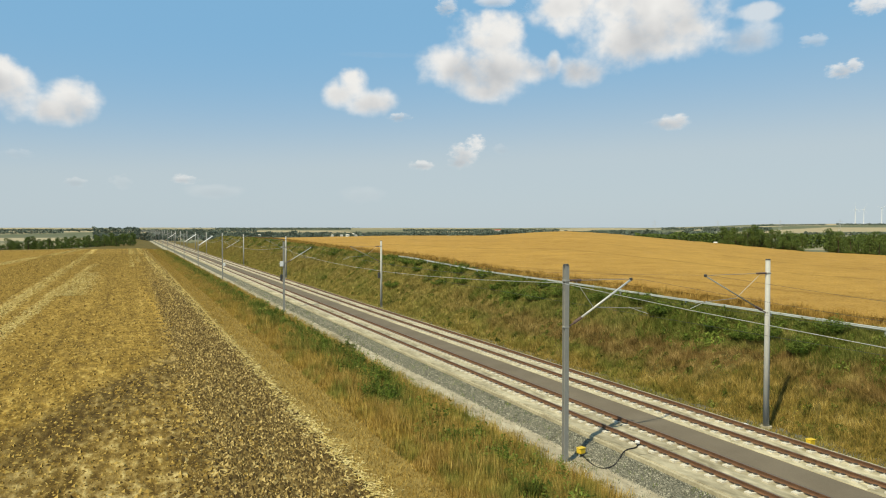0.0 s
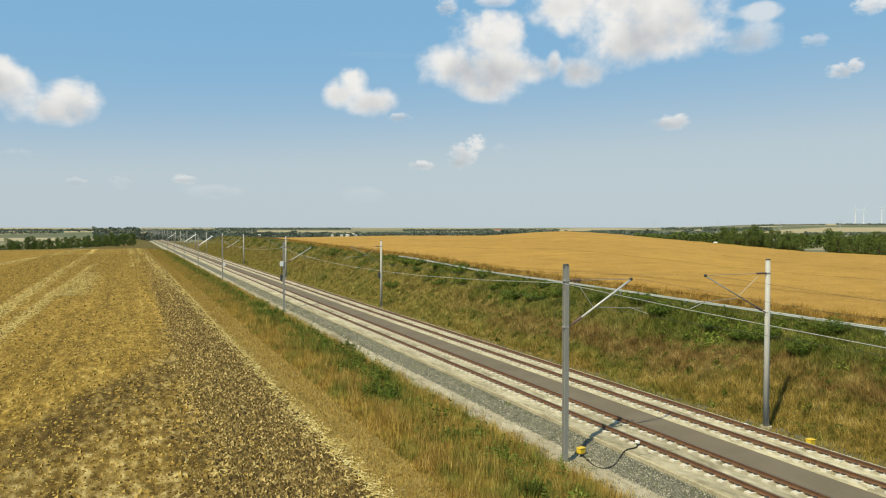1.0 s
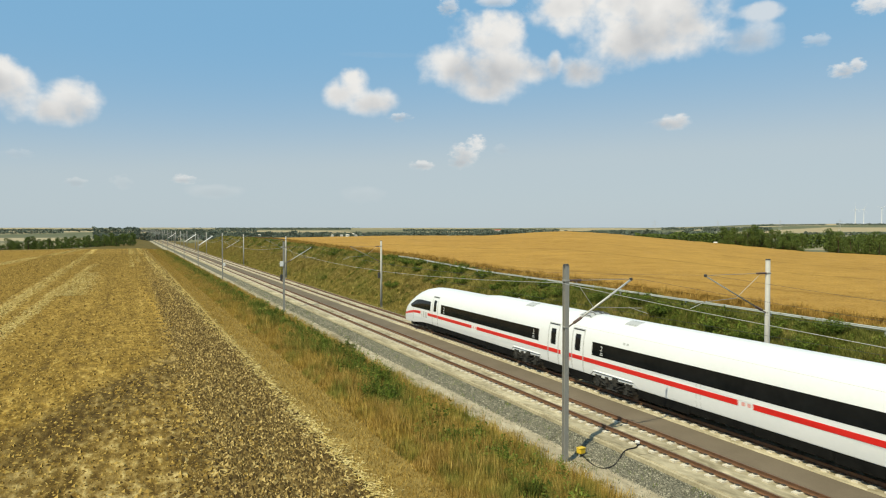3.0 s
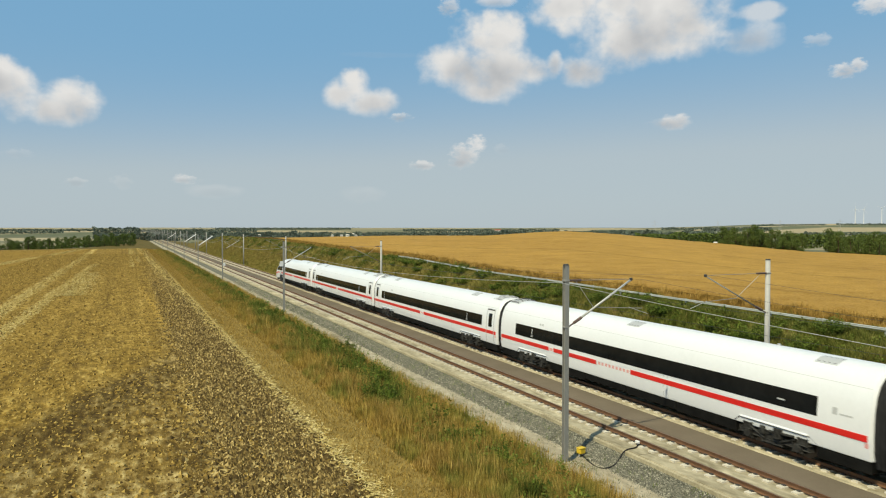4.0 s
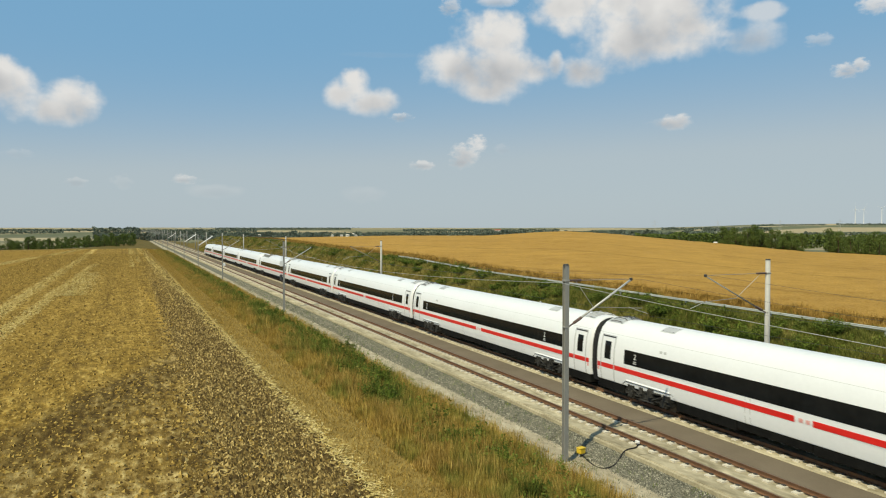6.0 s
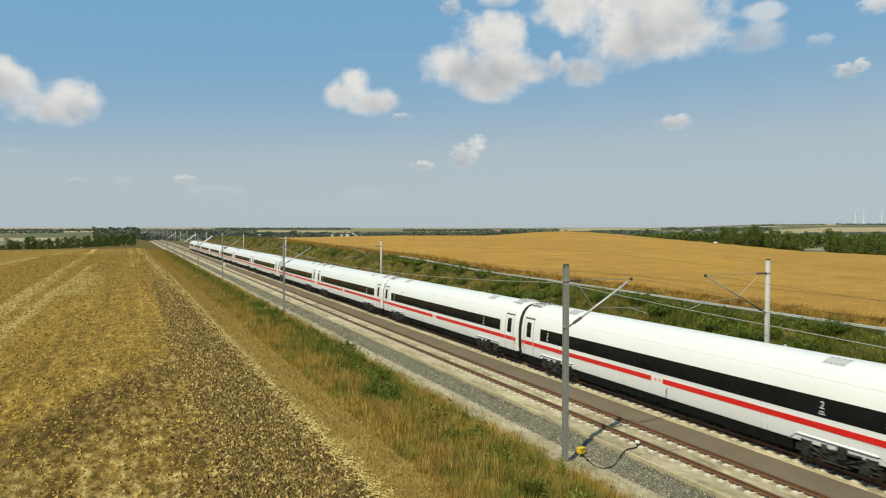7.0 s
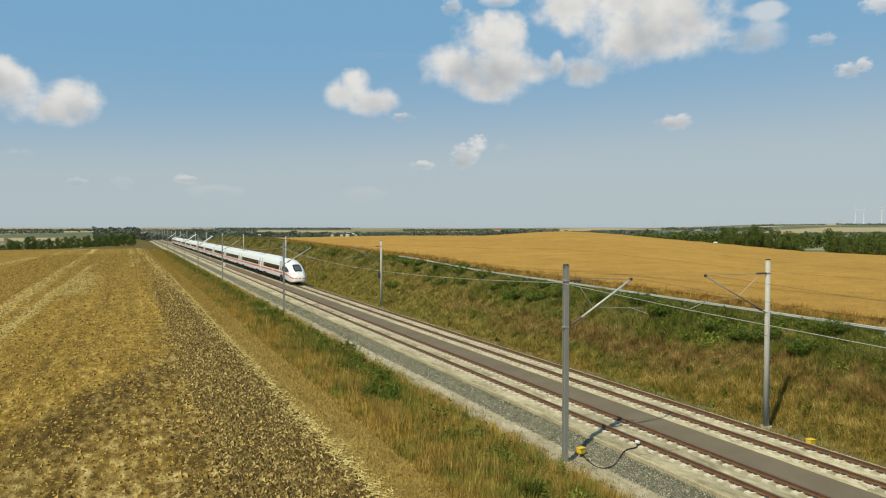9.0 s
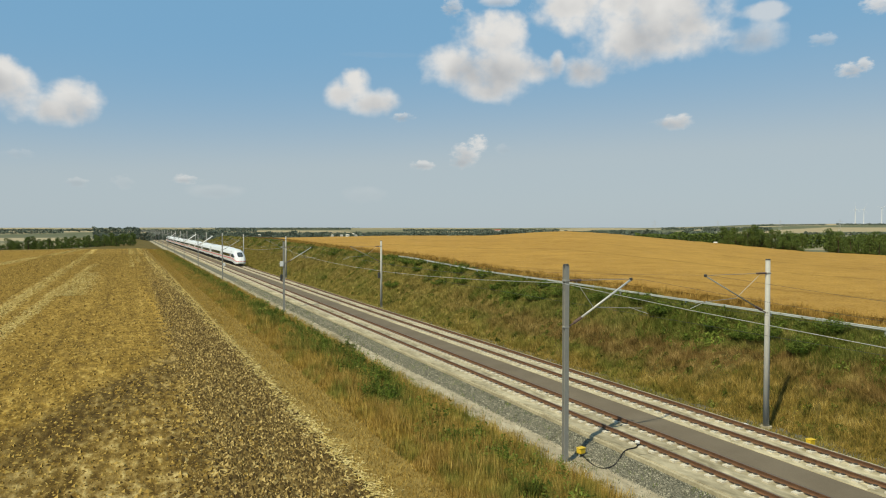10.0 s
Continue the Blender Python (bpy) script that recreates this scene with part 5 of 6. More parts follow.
def make_straw():
    """Cut straw and soil clods lying on the stubble field."""
    n = 30000
    x = np.where(rng.uniform(0, 1, n) < 0.22, rng.uniform(-17.6, -13.3, n), rng.uniform(-70, -13.3, n))
    y = 8 + 330 * rng.uniform(0, 1, n) ** 2.7
    z = ground_z(x, y) + 0.012
    a, l, w = rng.uniform(0, 6.283, n), rng.uniform(0.03, 0.08, n) + 0.0006 * y, rng.uniform(0.004, 0.012, n) + 0.0003 * y
    t = rng.normal(0, 0.35, n)
    c, s = np.cos(a), np.sin(a)
    up = np.abs(np.sin(t)) * l
    v = np.empty((n, 4, 3))
    for k, (e, f) in enumerate(((-1, -1), (1, -1), (1, 1), (-1, 1))):
        v[:, k] = np.stack([x + e * l * c - f * w * s, y + e * l * s + f * w * c, z + (up if e > 0 else 0 * up)], 1)
    fast_mesh("cut_straw", v.reshape(-1, 3), 4, straw_mat, "loose cut straw scattered on the stubble", "straw")
    dirs = np.array([(1, 0, 0), (0, 1, 0), (-1, 0, 0), (0, -1, 0), (0, 0, 0.75)], float)
    tri = np.array([(0, 1, 4), (1, 2, 4), (2, 3, 4), (3, 0, 4)])
    for n, x0, x1, far, mat, name, label in ((52000, -17.4, -13.6, 34, clod_mat, "soil_clods", "dark crumbly soil clods"), (75000, -45, -16, 260, lump_mat, "stubble_lumps", "lumps of earth and straw on the stubble")):
        x, y = rng.uniform(x0, x1, n), 9 + (rng.exponential(far, n) if mat == clod_mat else far * rng.uniform(0, 1, n) ** 2.6)
        x = x - np.where(mat == clod_mat, 1.0, 0.0) * rng.exponential(0.5, n) * np.interp(y, [10, 40, 120], [1.6, 1, 0.4])
        r = 0.02 + (0.12 if mat == clod_mat else 0.1) * rng.uniform(0, 1, n) ** 2.2 + 0.0005 * y
        P = np.stack([x, y, ground_z(x, y)], 1)[:, None, :] + dirs[None] * (r[:, None, None] * rng.uniform(0.4, 1.4, (n, 5, 3)))
        fast_mesh(name, P[:, tri].reshape(-1, 3), 3, mat, label, "soil")
    # pale windrows of straw, one along the edge of the stubble
    for n, x0, k, wide, ya, yb in ((19000, -13.3, -0.008, 0.3, 8, 340), (20000, -33.0, 0.0, 0.5, 55, 290), (15000, -31.9, 0.02, 0.4, 50, 200), (9000, -27.4, 0.0, 0.9, 105, 160), (16000, -66.3, 0.084, 0.8, 120, 340), (4000, -19.7, 0.0, 0.3, 180, 340), (3000, -18.0, 0.0, 0.25, 200, 340)):
        y = ya + (yb - ya) * rng.uniform(0, 1, n) ** 1.5
        x = x0 + k * y + wide * rng.normal(0, 1, n) + 0.2 * wave(y, y, 2.1, 1)
        z = ground_z(x, y) + rng.uniform(0, 0.05, n)
        a, l = rng.uniform(0, 6.283, n), rng.uniform(0.1, 0.3, n)
        w = 0.03 + 0.0005 * y
        v = np.empty((n, 3, 3))
        v[:, 0] = np.stack([x - w, y, z], 1)
        v[:, 1] = np.stack([x + w, y + w, z], 1)
        v[:, 2] = np.stack([x + l * np.cos(a), y + l * np.sin(a), z + rng.uniform(-0.02, 0.05, n)], 1)
        fast_mesh("straw_windrow", v.reshape(-1, 3), 3, pale_straw, "pale straw ridge on the stubble", "straw")
    # loose stones on the shoulder
    n = 52000
    x, y = rng.uniform(-3.4, -1.95, n), 9 + 130 * rng.uniform(0, 1, n) ** 2.0
    r = rng.uniform(0.018, 0.05, n) + 0.0002 * y
    P = np.stack([x, y, ground_z(x, y)], 1)[:, None, :] + dirs[None] * (r[:, None, None] * rng.uniform(0.6, 1.3, (n, 5, 3)))
    fast_mesh("gravel_stones", P[:, tri].reshape(-1, 3), 3, stone_mat, "loose grey gravel stones", "gravel")


def leaf_points(n, centre, radii, size, seed=0):
    g = np.random.default_rng(seed)
    d = g.normal(0, 1, (n, 3))
    d /= np.linalg.norm(d, axis=1)[:, None]
    p = np.array(centre) + d * np.array(radii) * g.uniform(0.55, 1.05, (n, 1))
    a, b = g.normal(0, 1, (n, 3)), g.normal(0, 1, (n, 3))
    a *= (size * g.uniform(0.6, 1.4, n) / np.linalg.norm(a, axis=1))[:, None]
    b *= (size * g.uniform(0.4, 1.0, n) / np.linalg.norm(b, axis=1))[:, None]
    return np.stack([p - a, p - b * 0.6, p + a, p + b * 0.6], 1).reshape(-1, 3)


def make_shrub(seed, h, w):
    """Upright leafy stems of uneven height."""
    g = np.random.default_rng(seed)
    t = empty("shrub")
    n = 46
    a, r = g.uniform(0, 6.283, n), w * np.sqrt(g.uniform(0, 1, n))
    hs = h * g.uniform(0.45, 1.05, n) * (1 - 0.35 * (r / w) ** 2)
    per = 74
    k = g.uniform(0.12, 1, (n, per))
    out = 0.17 * (1.1 - 0.75 * k) * g.uniform(0.3, 1.1, (n, per))
    b = g.uniform(0, 6.283, (n, per))
    p = np.stack([(r * np.cos(a))[:, None] * (0.55 + 0.6 * k) + out * np.cos(b), (r * np.sin(a))[:, None] * (0.55 + 0.6 * k) + out * np.sin(b), hs[:, None] * k], -1).reshape(-1, 3)
    m = len(p)
    u, v = g.normal(0, 1, (m, 3)), g.normal(0, 1, (m, 3))
    u[:, 2] -= 0.4
    u *= (0.04 * g.uniform(0.6, 1.5, m) / np.linalg.norm(u, axis=1))[:, None]
    v *= (0.021 / np.linalg.norm(v, axis=1))[:, None]
    fast_mesh("foliage", np.stack([p - u, p - v, p + u, p + v], 1).reshape(-1, 3), 4, herb_mat, "", "", parent=t)
    for i in range(5):
        foot, tip = (r[i] * 0.5 * math.cos(a[i]), r[i] * 0.5 * math.sin(a[i]), -0.1), (r[i] * 1.1 * math.cos(a[i]), r[i] * 1.1 * math.sin(a[i]), hs[i] * 0.95)
        part("stem", tube(bmesh.new(), foot, tip, 0.01, 0.004, 5), bark, t)
    return tagged(t, "leafy green shrub among the dry grass", "shrub", "shrubs by the line")


def make_tree(seed, h, w, low=0.12):
    g = np.random.default_rng(seed)
    t = empty("tree")
    bm = tube(bmesh.new(), (0, 0, -0.4), (0.1, 0, h * 0.45), 0.2, 0.11, 9)
    tube(bm, (0.1, 0, h * 0.45), (0.0, 0.1, h * 0.85), 0.11, 0.03, 7)
    part("trunk", bm, bark, t)
    pts, limbs = [], bmesh.new()
    for i in range(17):
        k = g.uniform(0, 1)
        z = h * (low + 0.1 + (0.78 - low) * k)
        rr = w * math.sin(math.pi * (0.2 + 0.72 * k)) * g.uniform(0.3, 0.8)
        a = g.uniform(0, 6.283)
        c = (rr * math.cos(a), rr * math.sin(a), z)
        s = g.uniform(0.28, 0.45) * w
        pts.append(leaf_points(120, c, (s, s, s * 0.8), 0.2, seed * 50 + i))
        if i < 8:
            tube(limbs, (0.05, 0, z * 0.6), c, 0.06, 0.02, 5)
    part("limbs", limbs, bark, t)
    fast_mesh("crown", np.concatenate(pts), 4, tree_mat, "", "", parent=t)
    return t


def polar(az, r):
    return -20.9 + r * math.sin(radians(az)), r * math.cos(radians(az))


def make_plants():
    shrubs = [make_shrub(1, 1.4, 0.55), make_shrub(2, 1.05, 0.5), make_shrub(3, 1.85, 0.6)]
    spots = [(-7.7, 36.3, 2), (-7.5, 41.6, 2), (-7.2, 43.4, 0), (-6.9, 48, 2), (-7.1, 55, 1), (-6.8, 62, 0), (-7.0, 70, 2),
             (15.9, 44.5, 2), (16.2, 53, 2), (14.9, 65, 2), (15.8, 95, 2), (14.6, 84, 0), (16.6, 68, 2), (16.8, 76, 2), (16.9, 90, 2), (16.8, 100, 0),
             (-8.1, 37.6, 2), (-7.6, 39.5, 1), (-7.0, 67.2, 0), (-7.3, 83.9, 2), (-6.6, 51.9, 0), (-7.5, 45, 1),
             (-7.6, 25.2, 1), (-7.1, 116.8, 2), (-7.7, 140, 0), (-7.4, 98, 1), (-6.9, 58, 1), (-7.4, 76, 0), (-8.0, 72, 1),
             (15.6, 38.5, 2), (15.3, 35.9, 1), (15.3, 34.6, 2), (14.9, 31.2, 2), (15.2, 61.7, 0), (11, 127, 2),
             (16.7, 124, 2), (16, 105, 1), (18.6, 87, 2), (17.0, 30.8, 2), (15.6, 71, 1), (15.4, 222, 2), (15.6, 79, 0), (16.4, 59, 0),
             (16, 140, 0), (15.2, 165, 2), (12.5, 95, 0), (17.2, 107.5, 2), (17.1, 110.5, 2), (17.0, 104, 0), (17.1, 97, 1), (17.2, 83, 0), (17.1, 63, 1), (17.0, 48, 0)]
    used = set()
    for k, (x, y, s) in enumerate(spots):
        if x < 0 and 30 < y < 38:
            x -= 0.75
        m = pose(x, y, float(ground_z(x, y)) - 0.05, 0, 0, 47 * k) @ Matrix.Diagonal(((1.3 if x > 0 else 1.0) + 0.14 * (k * 5 % 6), (1.5 if x > 0 else 1.0) + 0.14 * (k * 3 % 6), (0.5 if x > 0 else 0.92) + 0.06 * (k * 5 % 6), 1))
        if s in used:
            copy_thing(shrubs[s], m)
        else:
            used.add(s)
            shrubs[s].matrix_basis = m
    protos = [make_tree(11, 8, 2.6, 0.03), make_tree(12, 7, 2.9, 0.0), make_tree(13, 8.6, 2.4, 0.04), make_tree(14, 5, 2.8, -0.05)]
    rows = []
    g = np.random.default_rng(5)
    for k in range(104):
        rows.append((-17 - 0.76 * k - g.uniform(0, 1.5), g.uniform(396, 440), g.uniform(0.74, 1.08), "row of trees behind the stubble field"))
    for k in range(26):
        az = 43.8 + 0.2 * k + g.uniform(-0.1, 0.1)
        rows.append((*polar(az, g.uniform(283, 302)), g.uniform(0.95, 1.45), "thicket at the edge of the wheat"))
    for k in range(20):
        az = 50.6 + 0.2 * k + g.uniform(-0.1, 0.1)
        rows.append((*polar(az, g.uniform(283, 310)), g.uniform(1.0, 1.5), "thicket at the edge of the wheat"))
    used = set()
    for k, (x, y, s, grp) in enumerate(rows):
        i = int(g.integers(0, 4))
        m = pose(x, y, float(ground_z(x, y)) - 0.2, 0, 0, 61 * k) @ Matrix.Scale(s, 4)
        if i in used:
            o = copy_thing(protos[i], m)
        else:
            used.add(i)
            o = protos[i]
            o.matrix_basis = m
        tagged(o, "dense dark green broadleaf tree", "tree", grp)


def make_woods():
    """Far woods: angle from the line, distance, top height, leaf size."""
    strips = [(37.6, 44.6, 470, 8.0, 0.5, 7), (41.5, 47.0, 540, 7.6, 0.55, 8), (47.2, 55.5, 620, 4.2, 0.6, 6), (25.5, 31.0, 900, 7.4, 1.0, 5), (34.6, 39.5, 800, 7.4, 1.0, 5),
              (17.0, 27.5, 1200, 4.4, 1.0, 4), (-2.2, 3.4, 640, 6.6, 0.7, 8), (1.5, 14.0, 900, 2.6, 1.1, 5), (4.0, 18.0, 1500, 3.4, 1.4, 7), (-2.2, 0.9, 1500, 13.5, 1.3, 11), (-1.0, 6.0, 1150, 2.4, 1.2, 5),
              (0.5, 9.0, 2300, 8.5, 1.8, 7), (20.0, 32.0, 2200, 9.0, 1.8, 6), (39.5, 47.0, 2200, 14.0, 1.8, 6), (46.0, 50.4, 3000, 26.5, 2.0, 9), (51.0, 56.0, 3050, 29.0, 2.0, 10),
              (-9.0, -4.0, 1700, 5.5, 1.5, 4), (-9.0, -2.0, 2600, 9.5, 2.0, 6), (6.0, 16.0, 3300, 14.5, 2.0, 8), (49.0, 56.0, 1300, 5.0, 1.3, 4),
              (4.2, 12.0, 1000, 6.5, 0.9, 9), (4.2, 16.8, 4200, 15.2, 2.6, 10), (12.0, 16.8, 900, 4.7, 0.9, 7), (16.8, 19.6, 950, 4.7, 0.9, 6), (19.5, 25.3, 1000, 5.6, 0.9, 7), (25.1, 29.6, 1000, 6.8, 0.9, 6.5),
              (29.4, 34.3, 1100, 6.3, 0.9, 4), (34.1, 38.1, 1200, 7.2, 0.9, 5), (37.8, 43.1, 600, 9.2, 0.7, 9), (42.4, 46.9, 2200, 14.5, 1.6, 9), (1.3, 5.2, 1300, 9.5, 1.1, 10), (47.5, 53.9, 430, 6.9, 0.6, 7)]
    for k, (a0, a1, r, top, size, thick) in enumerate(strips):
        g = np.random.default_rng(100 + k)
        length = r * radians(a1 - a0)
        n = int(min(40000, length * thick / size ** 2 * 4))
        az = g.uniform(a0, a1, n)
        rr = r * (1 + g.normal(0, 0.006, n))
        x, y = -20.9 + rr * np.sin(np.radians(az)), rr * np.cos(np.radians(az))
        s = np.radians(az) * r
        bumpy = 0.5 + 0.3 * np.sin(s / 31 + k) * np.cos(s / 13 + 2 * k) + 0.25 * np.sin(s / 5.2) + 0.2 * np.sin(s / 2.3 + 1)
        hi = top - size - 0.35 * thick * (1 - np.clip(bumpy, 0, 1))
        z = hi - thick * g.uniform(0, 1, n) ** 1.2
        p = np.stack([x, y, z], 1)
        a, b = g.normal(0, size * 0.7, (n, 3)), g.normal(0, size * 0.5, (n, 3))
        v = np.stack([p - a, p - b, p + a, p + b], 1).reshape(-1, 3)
        fast_mesh("far_woods", v, 4, hazed_wood_mat if r > 500 else tree_mat, "belt of distant dark green woods", "woods")


# ---- distant buildings, turbines and pylons ----
def make_house(x, y, w, d, h, base, rot):
    t = empty("house", pose(x, y, base, 0, 0, rot))
    wall = part("wall", box(bmesh.new(), -w / 2, w / 2, -d / 2, d / 2, -3, h), wall_mat, t, "pale rendered walls")
    bm = bmesh.new()
    prism(bm, [(-w * 0.55, h), (w * 0.55, h), (0, h + w * 0.4)], -d * 0.53, d * 0.53)
    part("roof", bm, wall_mat if h < 3 else roof_mat, t, "pitched roof")
    for k in range(3):
        yy = -d / 2 + d * (k + 0.5) / 3
        part("window", box(bmesh.new(), -w / 2 - 0.03, -w / 2 + 0.05, yy - 0.5, yy + 0.5, h * 0.4, h * 0.75), glass_mat, wall)
    tagged(t, "distant pale house with a pitched roof", "house", "houses in the distance")


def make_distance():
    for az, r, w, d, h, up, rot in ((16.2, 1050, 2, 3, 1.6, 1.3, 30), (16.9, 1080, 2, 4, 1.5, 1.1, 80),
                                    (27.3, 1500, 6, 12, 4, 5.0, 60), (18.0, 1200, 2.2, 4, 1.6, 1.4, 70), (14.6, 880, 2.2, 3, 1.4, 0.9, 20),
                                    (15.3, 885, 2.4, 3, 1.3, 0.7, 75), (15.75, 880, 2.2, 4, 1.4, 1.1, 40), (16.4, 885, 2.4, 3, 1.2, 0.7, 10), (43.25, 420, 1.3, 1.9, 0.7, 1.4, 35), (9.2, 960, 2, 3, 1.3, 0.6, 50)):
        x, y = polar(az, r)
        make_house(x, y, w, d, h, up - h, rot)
    for k, (az, r) in enumerate(((52.12, 3450), (52.62, 3500), (53.66, 3300))):
        x, y = polar(az, r)
        t = empty("wind_turbine", pose(x, y, 12, 0, 0, -az + 12 * k))
        part("tower", tube(bmesh.new(), (0, 0, 0), (0, 0, 74), 1.3, 0.8, 12), far_white, t)
        part("nacelle", box(bmesh.new(), -1.2, 1.2, -4, 3, 73.5, 76.3, 0.4), far_white, t)
        for j in range(3):
            a = radians(120 * j + 25 * k)
            part("blade", tube(bmesh.new(), (0, -5.2, 75), (27 * math.sin(a), -5.2, 75 + 27 * math.cos(a)), 0.3, 0.12, 6), far_white, t)
        tagged(t, "white wind turbine on the horizon", "wind turbine", "wind turbines")
    for k, az in enumerate((39.0, 43.4, 47.5, 51.2)):
        x, y = polar(az, 1500)
        t = empty("power_pylon", pose(x, y, -8, 0, 0, -az))
        bm = bmesh.new()
        for sx in (-1, 1):
            for sy in (-1, 1):
                tube(bm, (3 * sx, 3 * sy, 0), (0.4 * sx, 0.4 * sy, 33), 0.13, 0.08, 5)
        for j in range(6):
            z = 3 + 5 * j
            w = 3 - 2.6 * z / 33
            tube(bm, (-w, -w, z), (w, -w, z + 4), 0.07, 0.07, 4)
            tube(bm, (w, w, z), (-w, w, z + 4), 0.07, 0.07, 4)
        part("lattice", bm, galv, t)
        for z in (23, 29):
            part("cross_arm", tube(bmesh.new(), (-6, 0, z), (6, 0, z), 0.15, 0.15, 5), galv, t)
        tagged(t, "grey lattice power pylon far away", "power pylon", "power pylons")


# ---- small things by the track ----
def make_small():
    for x, y, z, rot in ((-3.15, 26.6, -0.72, 10), (6.28, 23.12, -0.5, 0)):
        t = empty("trackside_box", pose(x, y, z, 0, 0, rot))
        part("housing", box(bmesh.new(), -0.16, 0.16, -0.13, 0.13, 0.14, 0.36, 0.03), yellow, t, "yellow painted housing")
        part("lid", box(bmesh.new(), -0.175, 0.175, -0.145, 0.145, 0.362, 0.40, 0.015), yellow, t)
        for s in (-0.1, 0.1):
            part("leg", box(bmesh.new(), s - 0.025, s + 0.025, -0.025, 0.025, -0.1, 0.14), galv, t)
        tagged(t, "small yellow trackside connection box on legs", "trackside box", "trackside boxes")
    for x, y in ((-0.9, 25.7), (5.5, 26.0)):
        t = empty("axle_counter", pose(x, y, -0.12))
        part("head", box(bmesh.new(), -0.05, 0.05, -0.11, 0.11, -0.05, 0.07, 0.015), white_mark, t, "white sensor head")
        part("bracket", box(bmesh.new(), -0.04, 0.12, -0.05, 0.05, -0.1, -0.04), dark_steel, t)
        tagged(t, "white axle counter clamped beside the rail", "axle counter", "axle counters")
    pts = [(-3.1, 26.55, -0.66), (-3.3, 25.6, -0.75), (-3.28, 24.95, -0.74), (-2.95, 24.65, -0.63), (-2.4, 24.9, -0.42), (-2.05, 25.2, -0.3), (-1.75, 25.3, -0.21), (-1.2, 25.3, -0.21), (-0.95, 25.6, -0.16)]
    cur = bpy.data.curves.new("cable", "CURVE")
    cur.dimensions, cur.bevel_depth, cur.bevel_resolution = "3D", 0.03, 2
    sp = cur.splines.new("NURBS")
    sp.points.add(len(pts) - 1)
    for q, c in zip(sp.points, pts):
        q.co = (*c, 1)
    sp.use_endpoint_u, sp.order_u = True, 3
    cur.materials.append(black_rubber)
    tagged(new("cable", cur), "black rubber cable lying on the gravel", "cable")
    for x, y, z in ((-4.07, NEAR_Y[2], 3.3), (8.24, FAR_Y[2], 3.2)):
        t = empty("tension_weights", pose(x, y, z))
        for i in range(7):
            part("disc", tube(bmesh.new(), (-0.3, 0, -0.35 + 0.1 * i), (-0.3, 0, -0.27 + 0.1 * i), 0.16, 0.16, 12), dark_steel, t)
        part("rod", tube(bmesh.new(), (-0.3, 0, -0.5), (-0.3, 0, 3.6), 0.015, 0.015, 6), dark_steel, t)
        part("bracket", box(bmesh.new(), -0.34, 0, -0.04, 0.04, 3.5, 3.6), galv, t)
        tagged(t, "stack of dark tension weights on a mast", "tension weights", "tension weights")
    for x, y, z in ((-4.35, NEAR_Y[2], 4.9), (-3.75, NEAR_Y[3], 2.1)):
        t = empty("sign_plate", pose(x, y - 0.16, z))
        part("plate", box(bmesh.new(), -0.2, 0.2, -0.02, 0.0, -0.3, 0.3), white_mark, t)
        part("bracket", box(bmesh.new(), -0.3, 0.3, 0.0, 0.14, -0.03, 0.03), galv, t)
        tagged(t, "plain white plate fixed to a mast", "sign plate", "sign plates")


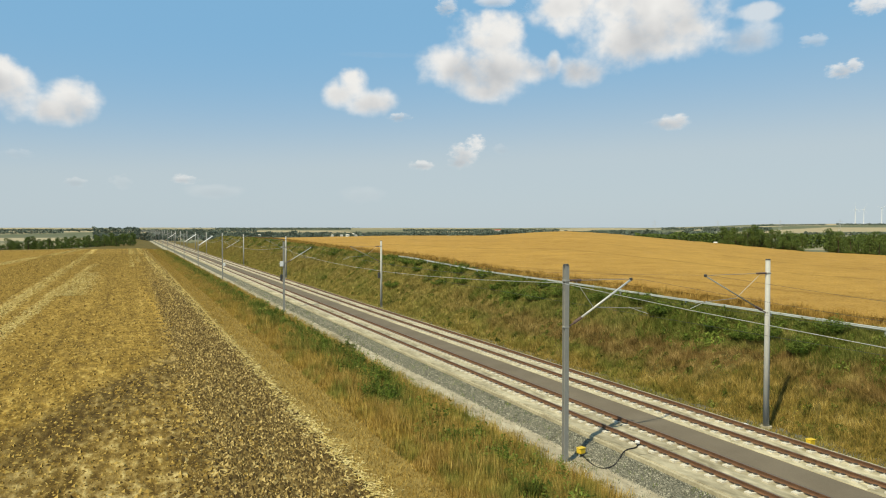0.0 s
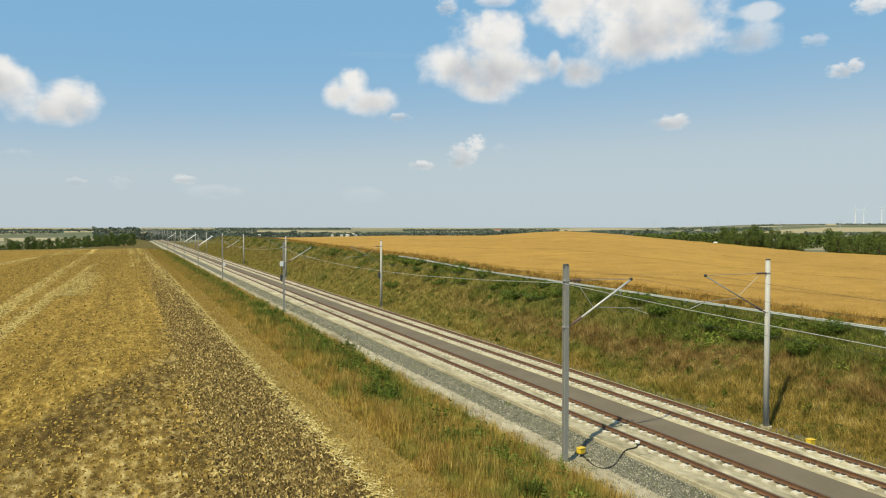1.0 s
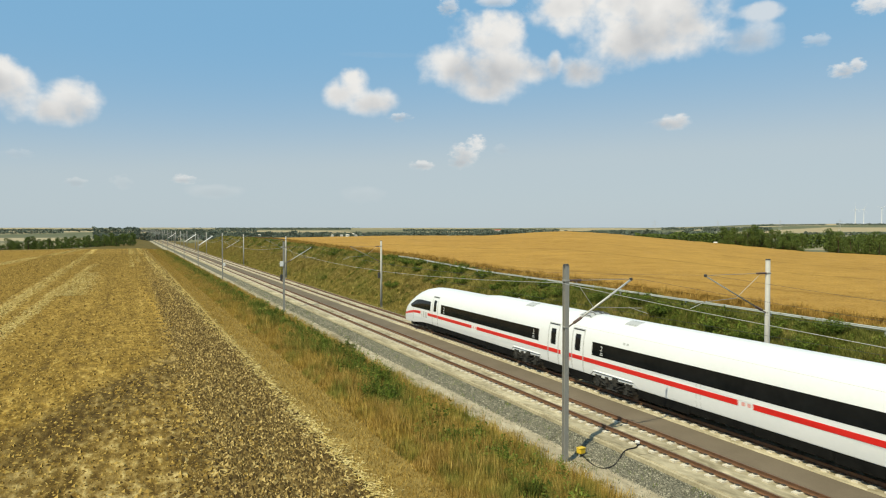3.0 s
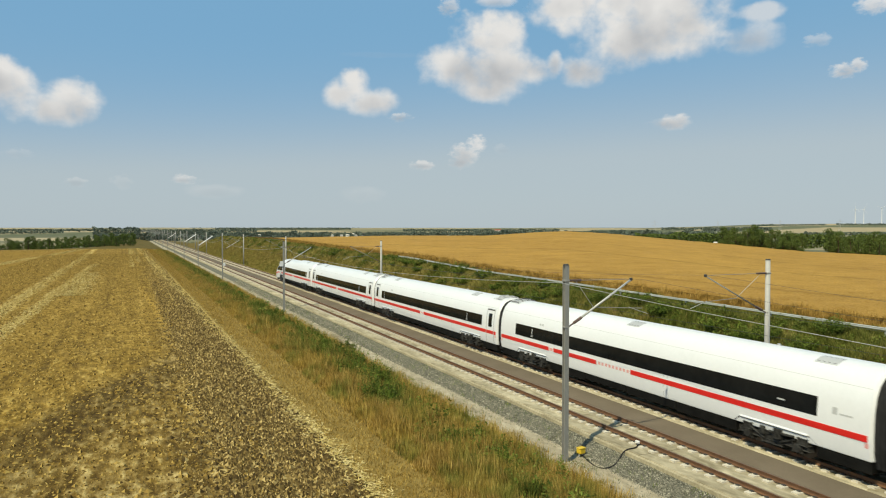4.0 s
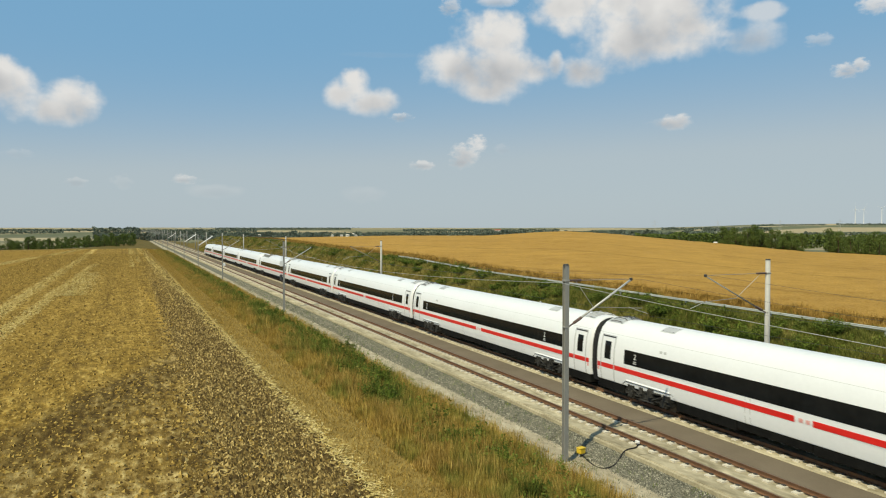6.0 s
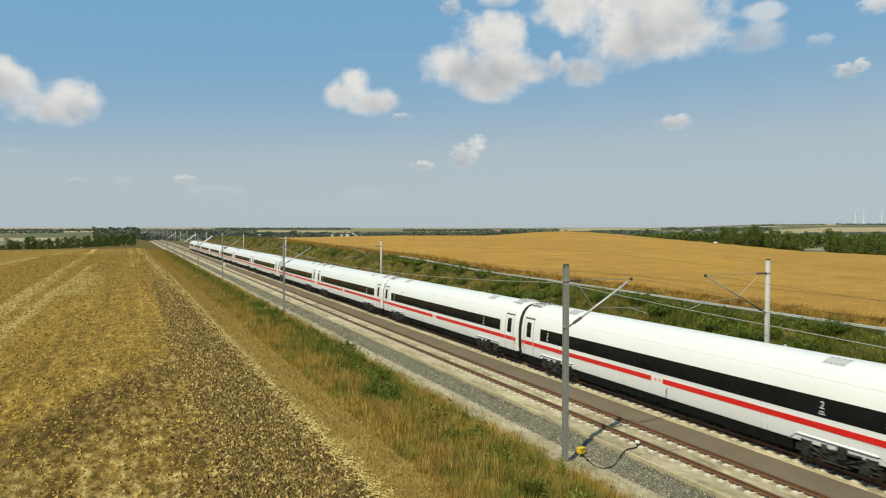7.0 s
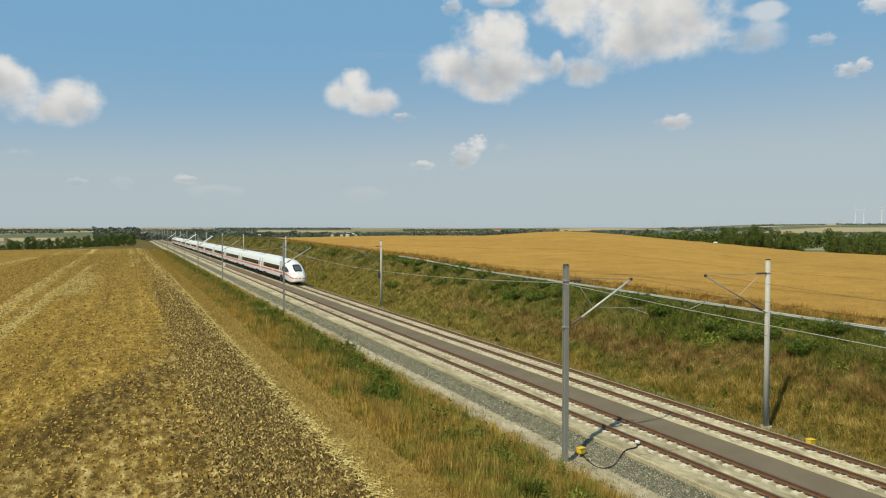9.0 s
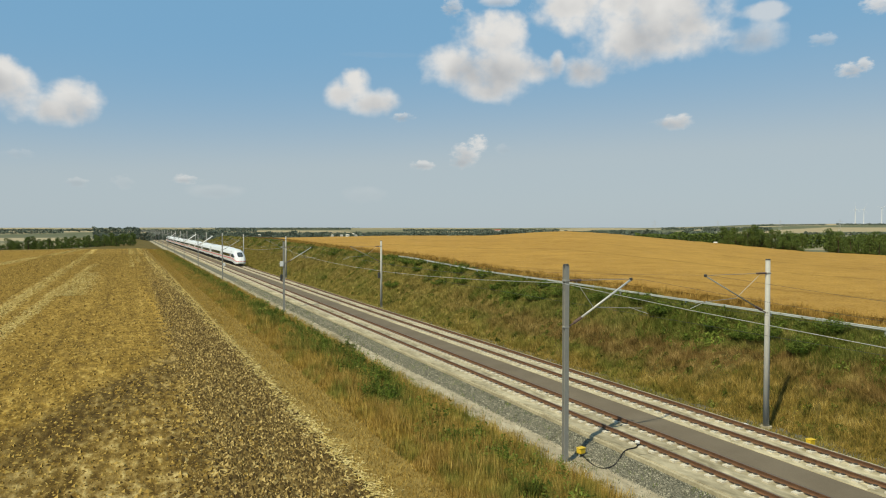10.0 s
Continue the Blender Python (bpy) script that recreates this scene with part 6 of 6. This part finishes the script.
# ---- clouds, a far backdrop ----
def cloud_material():
    m = bpy.data.materials.new("cloud")
    m.use_nodes = True
    n, l = m.node_tree.nodes, m.node_tree.links
    n.remove(n["Principled BSDF"])
    at = n.new("ShaderNodeAttribute")
    at.attribute_name = "cloud_mass"
    hi = n.new("ShaderNodeAttribute")
    hi.attribute_name = "cloud_rise"
    op = n.new("ShaderNodeAttribute")
    op.attribute_name = "cloud_opacity"
    big, fine = noise_node(m, 0.005, 5, (1, 1, 1.15), 0.48), noise_node(m, 0.02, 4, (1, 1, 1.2), 0.5)
    body = calc(m, "ADD", at.outputs["Fac"], calc(m, "MULTIPLY", calc(m, "SUBTRACT", big, 0.5), 2.3))
    body = calc(m, "ADD", body, calc(m, "MULTIPLY", calc(m, "SUBTRACT", fine, 0.5), 0.75))
    body = calc(m, "ADD", body, calc(m, "MULTIPLY", calc(m, "SUBTRACT", noise_node(m, 0.011, 3, (1, 1, 1.2), 0.5), 0.5), 1.1))
    fray = n.new("ShaderNodeAttribute")
    fray.attribute_name = "cloud_fray"
    rag = calc(m, "ADD", calc(m, "MULTIPLY", calc(m, "SUBTRACT", noise_node(m, 0.028, 5, (1, 1, 1.8), 0.6), 0.5), 4.5), -0.1)
    body = calc(m, "ADD", body, calc(m, "MULTIPLY", rag, fray.outputs["Fac"]))
    # crisp tops, soft undersides
    body = calc(m, "DIVIDE", calc(m, "ADD", body, 0.55), calc(m, "SUBTRACT", 2.3, calc(m, "MULTIPLY", hi.outputs["Fac"], 1.1)))
    soft = n.new("ShaderNodeMapRange")
    soft.interpolation_type = "SMOOTHSTEP"
    soft.inputs["From Min"].default_value, soft.inputs["From Max"].default_value = 0.0, 0.9
    l.new(body, soft.inputs["Value"])
    alpha = calc(m, "MULTIPLY", soft.outputs[0], calc(m, "MULTIPLY", op.outputs["Fac"], op.outputs["Fac"]))
    # shade painted into the glow: white tops, grey thick undersides
    tone = calc(m, "SUBTRACT", calc(m, "ADD", calc(m, "MULTIPLY", at.outputs["Fac"], 0.4), 0.16), calc(m, "MULTIPLY", hi.outputs["Fac"], 0.68))
    tone = calc(m, "ADD", tone, calc(m, "MULTIPLY", calc(m, "SUBTRACT", noise_node(m, 0.0045, 4, (1, 1, 1.1), 0.4), 0.5), -1.2))
    col = ramp(m, tone, [(0.0, (0.86, 0.85, 0.82)), (0.28, (0.69, 0.69, 0.68)), (0.6, (0.47, 0.49, 0.51))])
    em, tr, mx = n.new("ShaderNodeEmission"), n.new("ShaderNodeBsdfTransparent"), n.new("ShaderNodeMixShader")
    l.new(col, em.inputs["Color"])
    l.new(alpha, mx.inputs[0])
    l.new(tr.outputs[0], mx.inputs[1])
    l.new(em.outputs[0], mx.inputs[2])
    l.new(mx.outputs[0], n["Material Output"].inputs["Surface"])
    return m


# drift in degrees over the clip, opacity, and lobes: angle from the line, height angle, half-widths
CLOUDS = [
    (0.09, 1.00, [(-6.98, 9.09, 1.47, 1.74), (-7.93, 9.72, 1.28, 1.48), (-3.46, 8.57, 1.75, 1.44), (-4.66, 8.18, 1.37, 1.09)]),
    (0.17, 1.00, [(16.08, 10.74, 1.29, 1.22), (17.5, 9.6, 1.99, 0.96), (15.14, 10.05, 1.2, 0.96)]),
    (0.26, 0.75, [(19.78, 8.45, 0.87, 0.35)]),
    (0.26, 1.00, [(26.58, 14.48, 2.52, 1.74), (23.77, 12.23, 2.44, 1.48), (26.8, 11.71, 3.47, 1.83), (29.81, 11.74, 1.72, 0.96), (26.37, 10.26, 1.74, 0.7), (31.43, 12.23, 0.6, 0.96)]),
    (0.35, 1.00, [(32.34, 16.3, 2.63, 1.92), (38.52, 15.83, 5.26, 2.62), (36.51, 13.62, 3.09, 1.96), (40.13, 14.17, 3.38, 1.83), (33.54, 11.63, 1.69, 1.05)]),
    (0.44, 0.80, [(45.78, 14.92, 1.63, 0.65), (45.5, 13.31, 1.86, 1.09)]),
    (0.22, 0.95, [(39.95, 7.71, 1.44, 0.52), (40.78, 8.0, 0.59, 0.52)]),
    (0.17, 0.90, [(24.64, 5.61, 1.13, 0.87), (25.6, 6.46, 0.74, 0.7), (24.3, 5.05, 0.78, 0.44)]),
    (0.09, 0.80, [(21.38, 4.84, 0.96, 0.35)]),
    (0.09, 0.75, [(3.85, 3.58, 0.93, 0.35)]),
    (0.61, 0.85, [(51.13, 10.54, 0.95, 0.52), (51.86, 10.8, 0.54, 0.39)]),
    (0.57, 0.60, [(49.45, 12.66, 0.98, 0.39)]),
    (0.57, 0.90, [(52.95, 14.55, 1.15, 0.65)]),
    (0.44, 0.75, [(23.25, 16.5, 0.87, 0.61)]),
    (0.35, 0.80, [(27.0, 16.82, 1.52, 0.39)]),
    (0.09, 0.50, [(-3.24, 3.17, 0.63, 0.31)]),
    (0.13, 0.30, [(18.58, 13.01, 3.03, 0.22)]),
    (0.09, 0.40, [(6.01, 2.76, 1.99, 0.48)]),
    (0.13, 0.35, [(-0.3, 3.28, 0.66, 0.44)]),
    (0.09, 0.40, [(-6.71, 4.98, 0.92, 0.35)]),
    (0.17, 0.35, [(27.68, 6.02, 0.69, 0.35)]),
    (0.13, 0.35, [(16.83, 2.57, 1.72, 0.61)]),
]

cloud_mat = cloud_material()
drifting = []


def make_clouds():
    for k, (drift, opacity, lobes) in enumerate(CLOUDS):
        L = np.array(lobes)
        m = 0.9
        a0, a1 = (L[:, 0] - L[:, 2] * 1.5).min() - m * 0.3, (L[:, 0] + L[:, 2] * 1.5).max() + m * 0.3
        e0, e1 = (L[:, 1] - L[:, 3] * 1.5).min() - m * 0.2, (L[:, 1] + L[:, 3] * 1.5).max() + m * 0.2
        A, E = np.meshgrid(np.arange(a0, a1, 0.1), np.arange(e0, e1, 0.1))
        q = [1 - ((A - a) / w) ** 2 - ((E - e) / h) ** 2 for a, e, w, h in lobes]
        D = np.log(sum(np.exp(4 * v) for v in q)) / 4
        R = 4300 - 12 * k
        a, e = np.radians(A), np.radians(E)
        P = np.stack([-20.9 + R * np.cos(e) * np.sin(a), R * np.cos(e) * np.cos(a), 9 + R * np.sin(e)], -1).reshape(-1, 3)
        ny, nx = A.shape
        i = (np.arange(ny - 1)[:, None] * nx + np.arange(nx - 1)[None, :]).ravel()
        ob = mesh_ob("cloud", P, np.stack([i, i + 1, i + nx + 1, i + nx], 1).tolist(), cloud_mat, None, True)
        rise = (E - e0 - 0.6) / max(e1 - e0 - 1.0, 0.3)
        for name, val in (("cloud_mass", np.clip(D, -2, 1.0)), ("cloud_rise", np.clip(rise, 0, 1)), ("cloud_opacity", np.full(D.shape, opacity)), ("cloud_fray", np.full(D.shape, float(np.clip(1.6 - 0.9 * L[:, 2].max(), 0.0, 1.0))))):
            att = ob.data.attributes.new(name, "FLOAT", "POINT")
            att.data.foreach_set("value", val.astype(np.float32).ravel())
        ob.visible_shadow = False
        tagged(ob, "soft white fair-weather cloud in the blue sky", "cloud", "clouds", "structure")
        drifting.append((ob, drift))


make_sleepers()
make_grass()
make_herbs()
make_straw()
make_plants()
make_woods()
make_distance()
make_small()
make_clouds()


def motions():
    times = [0.5 * i for i in range(20)] + [9.9, 10.0]
    for c, off, turned in cars:
        rows = []
        for t in times:
            lead = 0.0 if t % 1 == 0.5 else 1.05 if t % 1 == 0 else 0.9
            y = NOSE_Y + SPEED * t + 0.11 * (t - 4.5) + lead + off
            rows.append((t, pose(4.5, y, 0.0, 0, 0, 180 if turned else 0)))
        walk(c, rows)
    for c, drift in drifting:
        walk(c, [(t, pose(0, 0, 0, 0, 0, -drift * t / 10)) for t in times])


motions()
